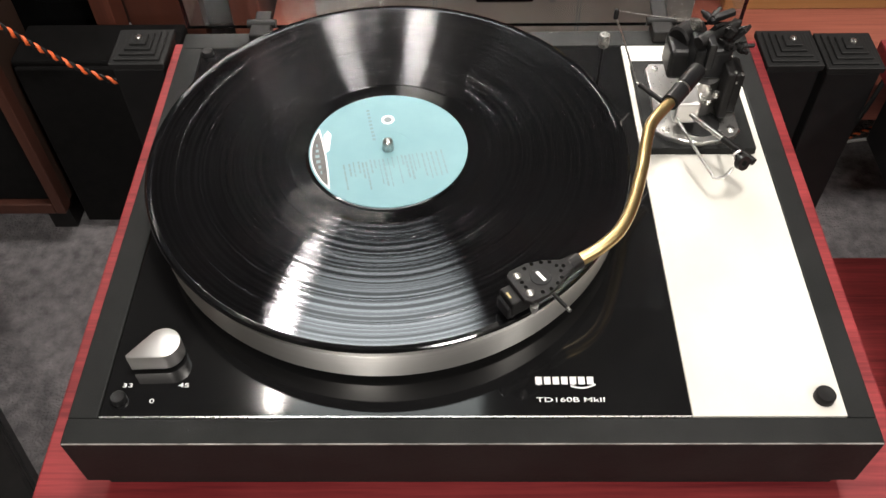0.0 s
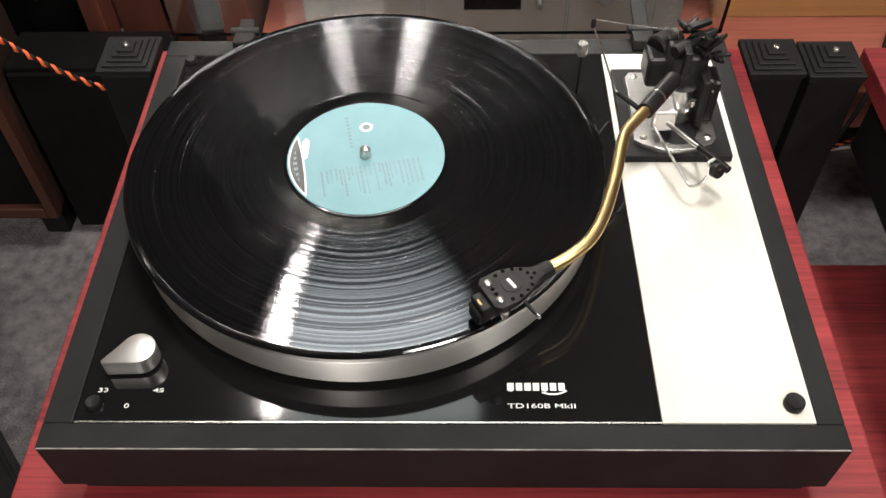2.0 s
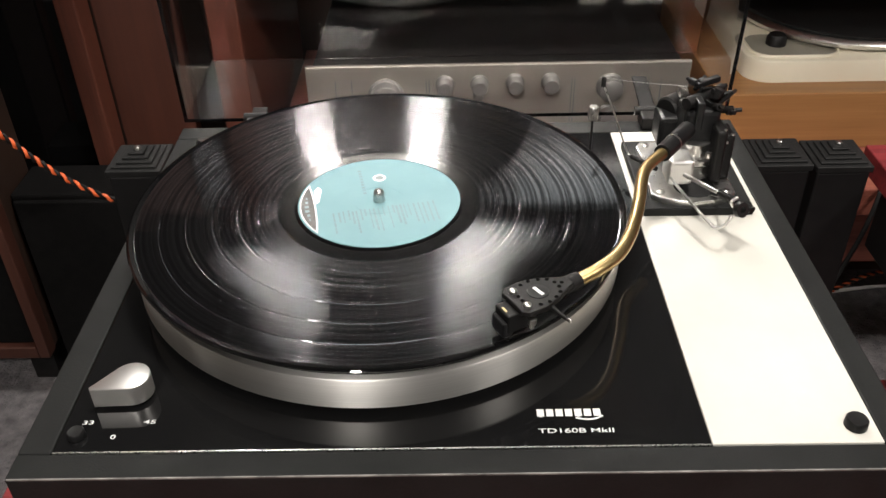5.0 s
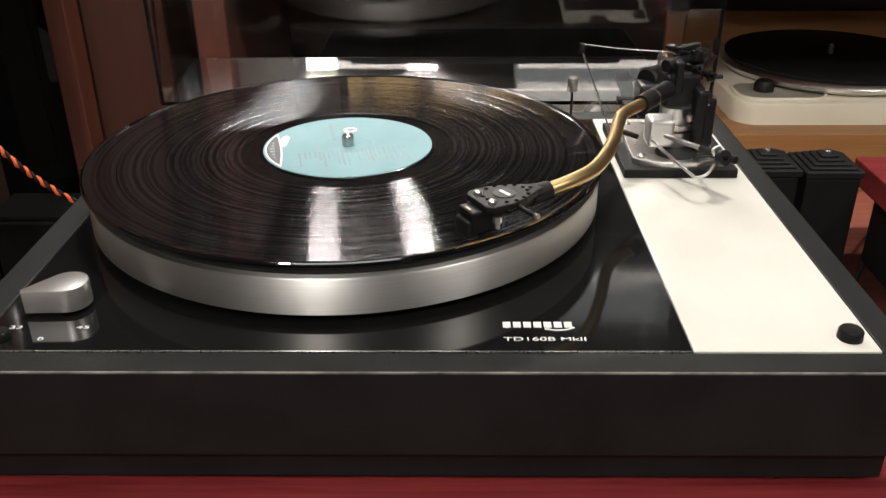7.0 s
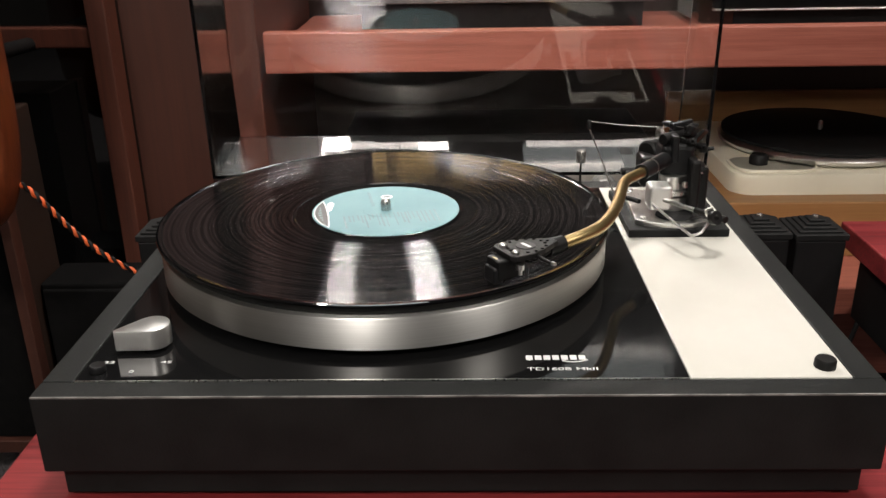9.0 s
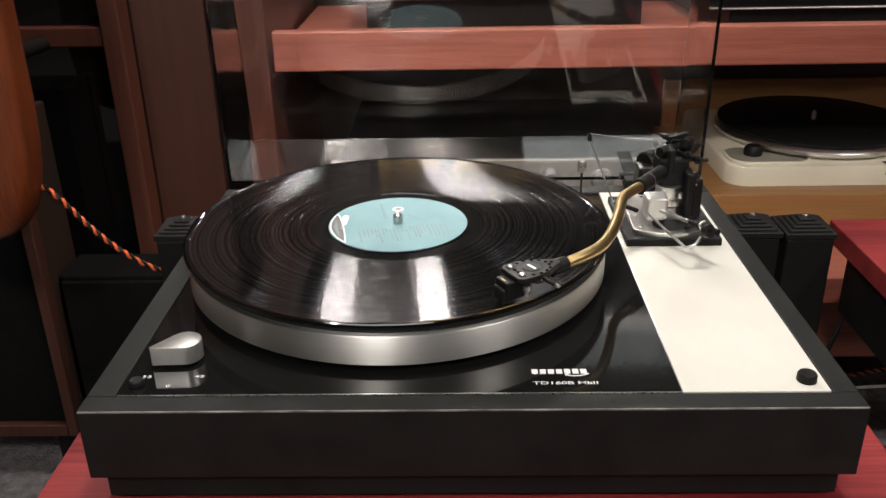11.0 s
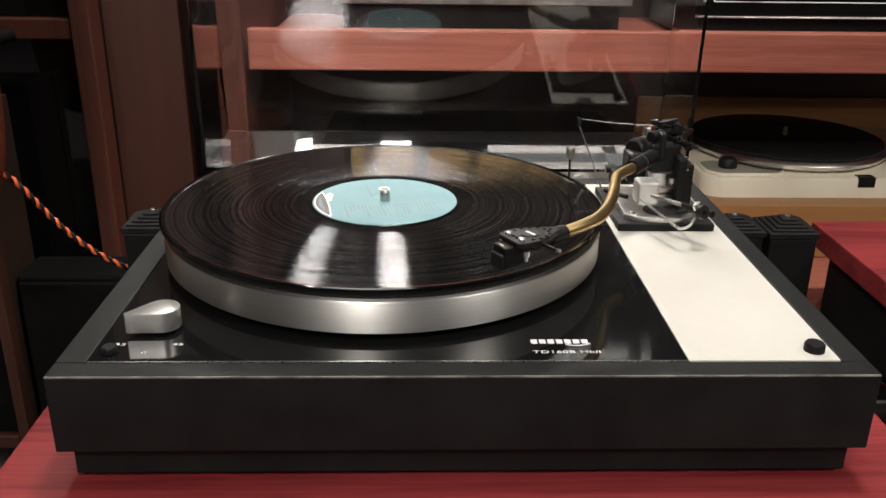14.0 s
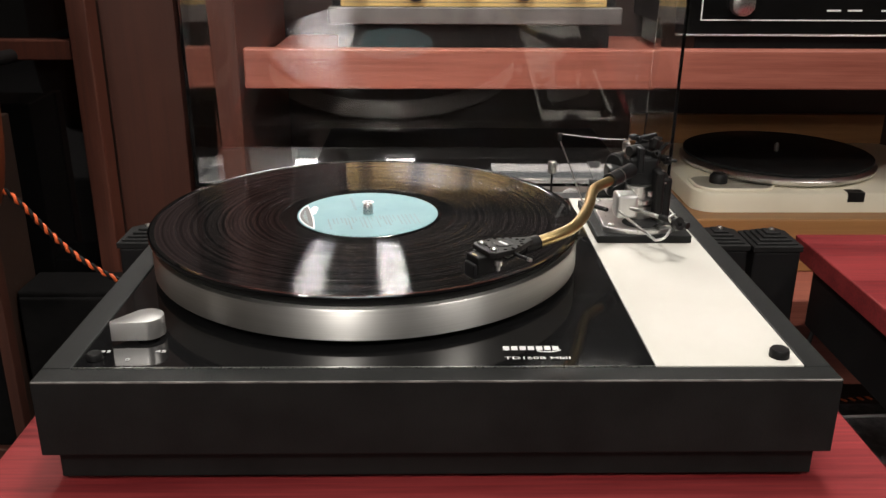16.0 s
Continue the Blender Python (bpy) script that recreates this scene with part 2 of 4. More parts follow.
    keep, worn = n.new("ShaderNodeMapRange"), n.new("ShaderNodeMath")
    keep.inputs["From Min"].default_value, keep.inputs["From Max"].default_value = 0.40, 0.58
    keep.inputs["To Min"].default_value, keep.inputs["To Max"].default_value = 0.6, 1.0
    l.new(ring.outputs[0], keep.inputs[0])
    worn.operation = "MULTIPLY"
    l.new(both.outputs[0], worn.inputs[0])
    l.new(keep.outputs[0], worn.inputs[1])
    l.new(worn.outputs[0], sheen.inputs[1])
    under = n.new("ShaderNodeMixShader")
    l.new(sheen.outputs[0], under.inputs[0])
    l.new(p.outputs[0], under.inputs[1])
    l.new(land.outputs[0], under.inputs[2])
    mix = n.new("ShaderNodeMixShader")
    l.new(gloss.outputs[0], mix.inputs[0])
    l.new(under.outputs[0], mix.inputs[1])
    l.new(gl.outputs[0], mix.inputs[2])
    l.new(mix.outputs[0], n["Material Output"].inputs[0])
    return m


RIM = brushed_rim()
VINYL = vinyl()

# ---- mesh helpers ----


def box(bm, x0, x1, y0, y1, z0, z1, bevel=0.0, seg=2):
    vs = bmesh.ops.create_cube(bm, size=1.0)["verts"]
    for v in vs:
        v.co = ((x0 + x1) / 2 + v.co.x * (x1 - x0), (y0 + y1) / 2 + v.co.y * (y1 - y0), (z0 + z1) / 2 + v.co.z * (z1 - z0))
    if bevel:
        bmesh.ops.bevel(bm, geom=list({e for v in vs for e in v.link_edges}), offset=bevel, segments=seg, affect="EDGES", profile=0.5)
    return bm


def lathe(bm, profile, seg=48, c=(0, 0, 0), closed=True):
    """Turn a profile of (radius, height) round the z axis through c."""
    rings = []
    for r, z in profile:
        if r < 1e-6:
            rings.append([bm.verts.new((c[0], c[1], c[2] + z))])
        else:
            rings.append([bm.verts.new((c[0] + r * math.cos(2 * math.pi * i / seg), c[1] + r * math.sin(2 * math.pi * i / seg), c[2] + z)) for i in range(seg)])
    for a, b in zip(rings, rings[1:]):
        for i in range(seg):
            j = (i + 1) % seg
            if len(a) == 1 and len(b) == 1:
                continue
            if len(a) == 1:
                bm.faces.new((a[0], b[i], b[j]))
            elif len(b) == 1:
                bm.faces.new((a[i], a[j], b[0]))
            else:
                bm.faces.new((a[i], a[j], b[j], b[i]))
    bmesh.ops.recalc_face_normals(bm, faces=bm.faces)
    return bm


def prism(bm, poly, z0, z1, bevel=0.0):
    """Raise a plan outline from z0 to z1."""
    lo = [bm.verts.new((x, y, z0)) for x, y in poly]
    hi = [bm.verts.new((x, y, z1)) for x, y in poly]
    n = len(poly)
    faces = [bm.faces.new(hi), bm.faces.new(lo[::-1])]
    faces += [bm.faces.new((lo[i], lo[(i + 1) % n], hi[(i + 1) % n], hi[i])) for i in range(n)]
    bmesh.ops.recalc_face_normals(bm, faces=bm.faces)
    if bevel:
        edges = list(faces[0].edges)
        bmesh.ops.bevel(bm, geom=edges, offset=bevel, segments=2, affect="EDGES", profile=0.5)
    return bm


def smooth_path(pts, steps=8):
    """A Catmull-Rom curve through the points."""
    p = [Vector(q) for q in pts]
    p = [2 * p[0] - p[1], *p, 2 * p[-1] - p[-2]]
    out = []
    for i in range(1, len(p) - 2):
        for k in range(steps):
            t = k / steps
            out.append(0.5 * ((2 * p[i]) + (p[i + 1] - p[i - 1]) * t + (2 * p[i - 1] - 5 * p[i] + 4 * p[i + 1] - p[i + 2]) * t * t + (3 * p[i] - p[i - 1] - 3 * p[i + 1] + p[i + 2]) * t ** 3))
    out.append(p[-2])
    return out


def tube(bm, pts, r, seg=12, phase=0.0, taper=1.0):
    """Sweep a circle along the points, with closed ends."""
    pts = [Vector(q) for q in pts]
    up, rings = None, []
    for i, q in enumerate(pts):
        d = (pts[min(i + 1, len(pts) - 1)] - pts[max(i - 1, 0)]).normalized()
        if up is None:
            up = d.orthogonal().normalized()
        up = (up - up.dot(d) * d).normalized()
        side = d.cross(up)
        rr = r * (1 + (taper - 1) * i / (len(pts) - 1))
        rings.append([bm.verts.new(q + rr * (math.cos(a) * up + math.sin(a) * side)) for a in (2 * math.pi * k / seg for k in range(seg))])
    for a, b in zip(rings, rings[1:]):
        for k in range(seg):
            bm.faces.new((a[k], a[(k + 1) % seg], b[(k + 1) % seg], b[k]))
    bm.faces.new(rings[0][::-1])
    bm.faces.new(rings[-1])
    bmesh.ops.recalc_face_normals(bm, faces=bm.faces)
    return bm


def moved(bm, m):
    bmesh.ops.transform(bm, matrix=m, verts=bm.verts)
    return bm


def B():
    return bmesh.new()


def part(name, bm, material, parent=None, label="", smooth=False):
    """Link a bmesh as one mesh object under its parent; smooth: shade faces that meet at under 40 degrees as one."""
    me = bpy.data.meshes.new(name)
    if smooth:
        for f in bm.faces:
            f.smooth = True
        for e in bm.edges:
            if len(e.link_faces) == 2 and e.calc_face_angle(0) > radians(40):
                e.smooth = False
    bm.to_mesh(me)
    bm.free()
    me.materials.append(material)
    ob = new(name, me)
    ob.parent = parent
    if label:
        tagged(ob, label)
    return ob


def thing(name, label, category, loc=(0, 0, 0), group="", kind=""):
    ob = new(name)
    ob.location = loc
    ob.empty_display_size = 0.02
    return tagged(ob, label, category, group, kind)


def lettering(name, text, size, loc, material, parent, align="LEFT", stretch=1.0, rot=0.0):
    """Flat raised letters of the built-in font as a mesh."""
    cu = bpy.data.curves.new(name, "FONT")
    cu.body, cu.size, cu.align_x, cu.extrude, cu.offset = text, size, align, 0.00008, size * 0.004
    tmp = bpy.data.objects.new(name, cu)
    me = bpy.data.meshes.new_from_object(tmp)
    bpy.data.objects.remove(tmp)
    me.transform(pose(*loc, 0, 0, rot) @ Matrix.Diagonal((stretch, 1, 1, 1)))
    me.materials.append(material)
    ob = new(name, me)
    ob.parent = parent
    return ob

# ---- large structure ----
X0, X1, Y0, Y1 = -2.0, 2.6, -6.6, 4.2


def slab(name, label, category, material, *bounds, bevel=0.0):
    return tagged(part(name, box(B(), *bounds, bevel), material), label, category, kind="structure")


slab("floor", "speckled grey carpet over the shop floor", "floor", CARPET, X0, X1, Y0, Y1, FLOOR - 0.1, FLOOR)
slab("ceiling", "unseen shop ceiling, toned dark to hold down bounce light", "ceiling", CEILING, X0, X1, Y0, Y1, CEIL, CEIL + 0.1)
slab("wall_north", "dim painted wall behind the shelving", "wall", WALL, X0, X1, Y1, Y1 + 0.1, FLOOR, CEIL)
slab("wall_south", "unseen front wall, made pale to bounce light onto front faces", "wall", BOUNCE_WALL, X0, X1, Y0 - 0.1, Y0, FLOOR, CEIL)
slab("wall_west", "dim painted side wall", "wall", WALL, X0 - 0.1, X0, Y0, Y1, FLOOR, CEIL)
slab("wall_east", "dim painted side wall", "wall", WALL, X1, X1 + 0.1, Y0, Y1, FLOOR, CEIL)

# ---- wall unit behind the racks ----
unit = thing("wall_unit", "open red-brown wooden wall unit with dark back", "shelving")
YF = 0.60
part("shelf", box(B(), -0.02, 1.6, YF + 0.0185, YF + 0.36, 0.047, 0.066, 0.001), PINK, unit, "pinkish-brown shelf")
part("shelf_lip", box(B(), -0.02, 1.6, YF, YF + 0.018, 0.046, 0.092, 0.002), PINK, unit, "upstanding front lip of the shelf")
part("shelf", box(B(), -0.02, 1.6, YF - 0.06, YF + 0.36, -0.235, -0.20, 0.002), PINK, unit)
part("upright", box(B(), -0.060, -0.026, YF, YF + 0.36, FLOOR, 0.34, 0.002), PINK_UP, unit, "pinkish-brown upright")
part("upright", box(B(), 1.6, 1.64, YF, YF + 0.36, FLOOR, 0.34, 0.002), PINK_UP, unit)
part("side_panel", box(B(), -0.190, -0.103, YF + 0.03, YF + 0.05, FLOOR, 0.34, 0.001), BROWN, unit, "darker brown panel")
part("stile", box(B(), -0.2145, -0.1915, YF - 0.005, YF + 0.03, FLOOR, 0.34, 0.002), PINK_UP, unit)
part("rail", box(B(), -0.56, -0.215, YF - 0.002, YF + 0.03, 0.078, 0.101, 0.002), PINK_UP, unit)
part("dark_pane", box(B(), -0.56, -0.215, YF + 0.012, YF + 0.018, 0.1015, 0.34), DARK_GLASS, unit)
# Black sheet added so the bay below the rail reads as deep shade.
part("dark_pane", box(B(), -0.56, -0.215, YF + 0.012, YF + 0.018, FLOOR, 0.0775), DARK_GLASS, unit, "black sheet that darkens the opening below the rail")
part("back_panel", box(B(), -0.60, 1.64, YF + 0.361, YF + 0.38, FLOOR, 0.20), DARK_WOOD, unit, "dark brown back")
part("back_panel", box(B(), -0.022, 1.60, YF + 0.361, YF + 0.38, 0.2005, 0.34), DARK_WOOD, unit)
part("plinth_board", box(B(), -0.02, 1.6, YF + 0.02, YF + 0.04, -0.36, -0.2355), PINK, unit)
part("base_board", box(B(), -0.02, 1.6, YF + 0.12, YF + 0.14, FLOOR, -0.36), DARK_WOOD, unit)

# ---- racks ----
ZT = -0.0666


def pillar_mesh():
    bm = B()
    s = 0.0230
    box(bm, -s, s, -s, s, 0, ZT - FLOOR - 0.004, 0.002)
    return bm


def cap_mesh():
    """A low stepped pyramid with a small stud."""
    bm = B()
    h = 0.0
    for i in range(5):
        s = 0.0245 - 0.0043 * i
        box(bm, -s, s, -s, s, h, h + (0.006 if i == 0 else 0.0022), 0.0006, 1)
        h += 0.006 if i == 0 else 0.0022
    return bm


def rack(x0, x1, label, posts, zs, ys):
    r = thing("equipment_rack", label, "rack", (0, 0, 0), "racks side by side")
    part("top_panel", box(B(), x0, x1, -0.10, 0.406, ZT - 0.022, ZT, 0.0015), RED, r, "red-stained veneer top")
    part("lower_shelf", box(B(), x0, x1, -0.10, ys, zs - 0.02, zs, 0.0015), RED, r, "red-stained lower shelf")
    for a in (x0 + 0.004, x1 - 0.030):
        part("side_rail", box(B(), a, a + 0.026, -0.09, 0.365, ZT - 0.082, ZT - 0.0225, 0.0015), POST, r, "black rail under the top")
    for x, y in posts:
        p = part("pillar", pillar_mesh(), POST, r, "square black pillar")
        p.location = (x, y, FLOOR)
        c = part("cap", cap_mesh(), RUBBER, p, "stepped pyramid cap")
        c.location = (0, 0, ZT - FLOOR - 0.004)
        st = part("stud", lathe(B(), [(0.0, 0.0), (0.003, 0.0), (0.003, 0.002), (0.0022, 0.0028), (0, 0.003)], 16), STEEL, p)
        st.location = (0, 0, ZT - FLOOR - 0.004 + 0.0148)
    return r


rack(-0.057, 0.4585, "black pillared equipment rack with red-stained top", [(-0.085, 0.400), (0.484, 0.392)], -0.30, 0.36)
rack(0.568, 1.127, "neighbouring black pillared rack with red-stained shelves", [(0.5345, 0.388), (1.1505, 0.390)], -0.30, 0.345)

# ---- the turntable ----
tt = thing("turntable", "black belt-drive record player with silver platter, open lid", "turntable", (0, 0, ZT))


def on_table(ob):
    ob.location.z -= ZT
    return ob


def tpart(*a, **k):
    return on_table(part(*a, **k))


PX0, PX1, PY0, PY1 = -0.017, 0.4150, -0.016, 0.332


for b in ((PX0, PX1, PY0, -0.0006), (PX0, PX1, 0.3136, PY1), (PX0, -0.0006, -0.0006, 0.3136), (0.4006, PX1, -0.0006, 0.3136)):
    tpart("plinth_board", box(B(), *b, -0.045, 0.0, 0.0009), PLINTH, tt, "matt black painted wooden plinth board")
# Thin strip that paints the bright line along the front top edge.
tpart("worn_edge", box(B(), PX0 + 0.001, PX1 - 0.001, PY0 - 0.0002, PY0 + 0.0005, -0.0007, 0.0002), WORN_GLINT, tt, "pale worn front edge")
base = tpart("base", box(B(), PX0 + 0.006, PX1 - 0.006, PY0 + 0.007, PY1 - 0.007, -0.0634, -0.0452, 0.001), PLINTH, tt, "recessed black base board")
for x in (0.02, 0.38):
    for y in (0.02, 0.29):
        tpart("foot", lathe(B(), [(0, ZT), (0.012, ZT), (0.0125, -0.0658), (0.0125, -0.0634), (0, -0.0634)], 24, (x, y, 0)), RUBBER, tt)
plate = tpart("top_plate", box(B(), 0.0, 0.3178, 0.0, 0.313, -0.004, -0.0002, 0.0004), PLATE, tt, "glossy black top plate")
board = tpart("arm_board", box(B(), 0.318, 0.400, 0.0, 0.313, -0.004, 0.0002, 0.0004), IVORY, tt, "ivory arm board")
edge = tpart("trim_line", box(B(), 0.0, 0.3178, -0.0004, 0.0005, -0.0012, 0.00012), STEEL, tt, "bright metal edge line")


def button(x, y, r=0.0055, mat_=BLACK, h=0.005):
    prof = [(0, 0.0), (r * 1.02, 0.0), (r * 1.02, h * 0.25), (r, h * 0.35), (r, h * 0.8), (r * 0.86, h), (r * 0.5, h * 0.97), (0, h * 0.93)]
    return tpart("transit_screw", lathe(B(), prof, 28, (x, y, 0.0001)), mat_, tt, "round black screw cap", smooth=True)


button(0.0085, 0.0105, 0.0042, BLACK_SATIN, 0.0038)
button(0.390, 0.0110)
button(0.391, 0.3010)
button(0.0050, 0.3060, 0.0042, BLACK_SATIN, 0.0038)

# platter, mat and spindle
CX, CY = 0.150, 0.1705
R = 0.1485
platter = tpart("platter", lathe(B(), [(0, 0.004), (R - 0.004, 0.004), (R - 0.0008, 0.0043), (R, 0.005), (R, 0.0228), (R - 0.0006, 0.0238), (R - 0.003, 0.0242), (0, 0.0242)], 160), RIM, tt, "turned aluminium platter", smooth=True)
platter.location.x, platter.location.y = CX, CY
hub = tpart("hub", lathe(B(), [(0, -0.0002), (0.06, -0.0002), (0.06, 0.004), (0, 0.004)], 48, (CX, CY, 0)), BLACK, tt)
tpart("mat", lathe(B(), [(0, 0.0242), (0.1445, 0.0242), (0.145, 0.0248), (0.145, 0.0292), (0.1445, 0.0298), (0, 0.0298)], 128, (CX, CY, 0)), RUBBER, tt, "black rubber mat", smooth=True)
tpart("spindle", lathe(B(), [(0, 0.0298), (0.0035, 0.0298), (0.0035, 0.0375), (0.0031, 0.0392), (0.002, 0.0402), (0, 0.0406)], 24, (CX, CY, 0)), STEEL, tt, "polished steel spindle", smooth=True)

# speed knob: a drop-shaped lever
def drop_outline(cx, cy, r, length, turn):
    a0 = math.acos(r / length)
    pts = []
    for k in range(25):
        a = math.pi - a0 - (2 * math.pi - 2 * a0) * k / 24
        pts.append((r * math.cos(a), r * math.sin(a)))
    pts += [(-length, -0.0012), (-length, 0.0012)]
    c, s = math.cos(turn), math.sin(turn)
    return [(cx + x * c - y * s, cy + x * s + y * c) for x, y in pts]


tpart("speed_knob", prism(B(), drop_outline(0.0298, 0.0385, 0.0098, 0.0205, radians(27)), 0.0022, 0.0138, 0.0006), KNOB, tt, "drop-shaped brushed metal speed knob", smooth=True)
tpart("knob_shaft", lathe(B(), [(0, 0), (0.006, 0), (0.006, 0.0022), (0, 0.0022)], 24, (0.0298, 0.0385, 0)), BLACK, tt)

# printed marks on the plate
for txt, x, y, s, w in (("33", 0.0080, 0.0183, 0.0036, 1.75), ("45", 0.0390, 0.0183, 0.0036, 1.75), ("0", 0.0250, 0.0085, 0.0038, 1.5)):
    on_table(lettering("speed_mark", txt, s, (x, y, 0.0), WHITE_INK, tt, stretch=w))
on_table(lettering("model_mark", "TD160B MkII", 0.0040, (0.2352, 0.0088, 0.0), WHITE_INK, tt, stretch=1.72))


def brand_shapes():
    """The maker's mark as seven plain upright shapes and a swash under them."""
    bm = B()
    for i in range(7):
        x = 0.2355 + i * 0.0047
        box(bm, x, x + 0.0036, 0.0196, 0.0244, 0.0, 0.00012)
        box(bm, x + 0.0012, x + 0.0024, 0.0190, 0.0197, 0.0, 0.00012) if i in (0, 4) else None
    for k in range(12):
        a, b = k / 12, (k + 1) / 12
        x0, x1 = 0.2545 + 0.0138 * a, 0.2545 + 0.0138 * b
        y = 0.0186 - 0.0014 * math.sin(math.pi * (a + b) / 2) + 0.0012 * ((a + b) / 2) ** 3
        box(bm, x0, x1, y - 0.0005, y + 0.0005, 0.0, 0.00012)
    return bm


tpart("maker_mark", brand_shapes(), WHITE_INK, tt, "white printed maker's mark")

# tonearm
def apart3(*a, **k):
    ob = tpart(*a, **k)
    ob.location += Vector((0.002, 0.004, 0))
    return ob


tb = apart3("tonearm_board", box(B(), 0.3195, 0.3915, 0.192, 0.284, 0.0002, 0.0062, 0.0008), PLINTH, tt, "raised black tonearm board")
plate_poly = [(0.328, 0.250), (0.326, 0.205), (0.331, 0.2005), (0.343, 0.1955), (0.354, 0.194), (0.366, 0.1955), (0.378, 0.2005), (0.382, 0.206), (0.3815, 0.236), (0.376, 0.252), (0.362, 0.262), (0.347, 0.270), (0.342, 0.2755), (0.331, 0.2755), (0.3275, 0.270)]
ab = apart3("tonearm_base", prism(B(), plate_poly, 0.0062, 0.0098, 0.0006), CHROME, tt, "polished metal tonearm base plate")
for x, y in ((0.3325, 0.2065), (0.376, 0.2065), (0.334, 0.270), (0.374, 0.245)):
    part("screw", lathe(B(), [(0, 0.0098), (0.0026, 0.0098), (0.0026, 0.0108), (0.0018, 0.0114), (0, 0.0114)], 16, (x, y, 0)), STEEL, ab, smooth=True)
part("arm_well", lathe(B(), [(0, 0.0098), (0.0135, 0.0098), (0.0135, 0.0104), (0.012, 0.0106), (0, 0.0106)], 32, (0.356, 0.213, 0)), RUBBER, ab, "dark round opening", smooth=True)
post = apart3("arm_pillar", lathe(B(), [(0, 0.0098), (0.0125, 0.0098), (0.0125, 0.020), (0.0105, 0.021), (0.0105, 0.036), (0, 0.036)], 32, (0.3575, 0.232, 0)), CHROME, tt, "chrome arm pillar", smooth=True)
part("collar", lathe(B(), [(0.0105, 0.0), (0.0145, 0.0), (0.0145, 0.003), (0.0105, 0.003)], 32, (0.3575, 0.232, 0.0225)), STEEL, post, smooth=True)
part("lift_block", box(B(), 0.3355, 0.3520, 0.2055, 0.224, 0.0155, 0.0335, 0.0025, 3), KNOB, post, "bright satin metal block")
part("grub_screw", lathe(B(), [(0, 0), (0.002, 0), (0.002, 0.004), (0, 0.004)], 12, (0.363, 0.2165, 0.030)), STEEL, post)

# pivot housing: a yoke, weights and small fittings in black
yoke = apart3("pivot_yoke", box(B(), 0.3475, 0.3715, 0.228, 0.252, 0.034, 0.058, 0.003), BLACK_SATIN, tt, "black pivot housing of the tonearm")
part("side_arm", box(B(), 0.3665, 0.3735, 0.214, 0.256, 0.012, 0.050, 0.002), BLACK, yoke)
part("side_arm", box(B(), 0.3725, 0.3815, 0.222, 0.242, 0.010, 0.043, 0.002), BLACK, yoke)
part("cross_bar", moved(lathe(B(), [(0, -0.015), (0.004, -0.015), (0.0045, -0.012), (0.0045, 0.012), (0.004, 0.015), (0, 0.015)], 20), pose(0.360, 0.240, 0.062, 0, 90, 35)), BLACK, yoke, smooth=True)
part("knife_edge", box(B(), 0.3535, 0.3585, 0.224, 0.240, 0.046, 0.066, 0.001), BLACK_SATIN, yoke)
for k, (x, y, z, a, b, c, n) in enumerate(((0.3745, 0.2480, 0.0605, 20, 70, 10, 0.016), (0.3700, 0.2390, 0.0695, 0, 90, 40, 0.014), (0.3620, 0.2560, 0.0655, 30, 60, 80, 0.013), (0.3770, 0.2330, 0.0560, 80, 10, 20, 0.012), (0.3560, 0.2500, 0.0690, 10, 95, 120, 0.015), (0.3680, 0.2290, 0.0610, 60, 30, 0, 0.011))):
    part("fitting", moved(lathe(B(), [(0, -n / 2), (0.0016, -n / 2), (0.0018, -n / 4), (0.0026, -n / 4), (0.0026, n / 5), (0.0014, n / 5), (0.0014, n / 2), (0, n / 2)], 12), pose(x, y, z, a, b, c)), BLACK if k % 2 else BLACK_SATIN, yoke, smooth=True)
for x, y, z, a, b in ((0.3610, 0.2440, 0.0635, 25, 40), (0.3725, 0.2510, 0.0540, -20, 15), (0.3665, 0.2350, 0.0560, 10, -35), (0.3780, 0.2420, 0.0620, 35, 60)):
    part("bracket_plate", moved(box(B(), -0.0065, 0.0065, -0.0012, 0.0012, -0.0055, 0.0055, 0.0006), pose(x, y, z, a, 15, b)), BLACK, yoke)
for x, y, z in ((0.3745, 0.2180, 0.0400), (0.3790, 0.2225, 0.0435), (0.3715, 0.2160, 0.0505)):
    part("small_screw", lathe(B(), [(0, 0), (0.0012, 0), (0.0012, 0.0008), (0, 0.001)], 12, (x, y, z)), STEEL, yoke)
part("bias_bracket", moved(box(B(), -0.011, 0.011, -0.003, 0.003, -0.003, 0.003, 0.0008), pose(0.3715, 0.2435, 0.0645, 0, 12, 60)), BLACK, yoke)
part("bias_bracket", moved(box(B(), -0.009, 0.009, -0.0022, 0.0022, -0.002, 0.002, 0.0006), pose(0.3655, 0.2515, 0.0685, 0, -8, 20)), BLACK_SATIN, yoke)
part("thumb_screw", moved(lathe(B(), [(0, 0), (0.003, 0), (0.0032, 0.004), (0.0015, 0.005), (0.0015, 0.010), (0, 0.010)], 16), pose(0.3785, 0.241, 0.052, 0, 90, 5)), BLACK_SATIN, yoke, smooth=True)
part("thumb_screw", moved(lathe(B(), [(0, 0), (0.0028, 0), (0.003, 0.006), (0, 0.007)], 16), pose(0.367, 0.234, 0.0655, 0, 20, 5)), BLACK, yoke, smooth=True)
cw = apart3("counterweight", moved(lathe(B(), [(0, -0.009), (0.0080, -0.009), (0.0095, -0.0075), (0.0095, 0.009), (0.0085, 0.011), (0, 0.011)], 28), pose(0.3490, 0.2625, 0.0445, 0, 90, 38)), BLACK, tt, "black counterweight", smooth=True)
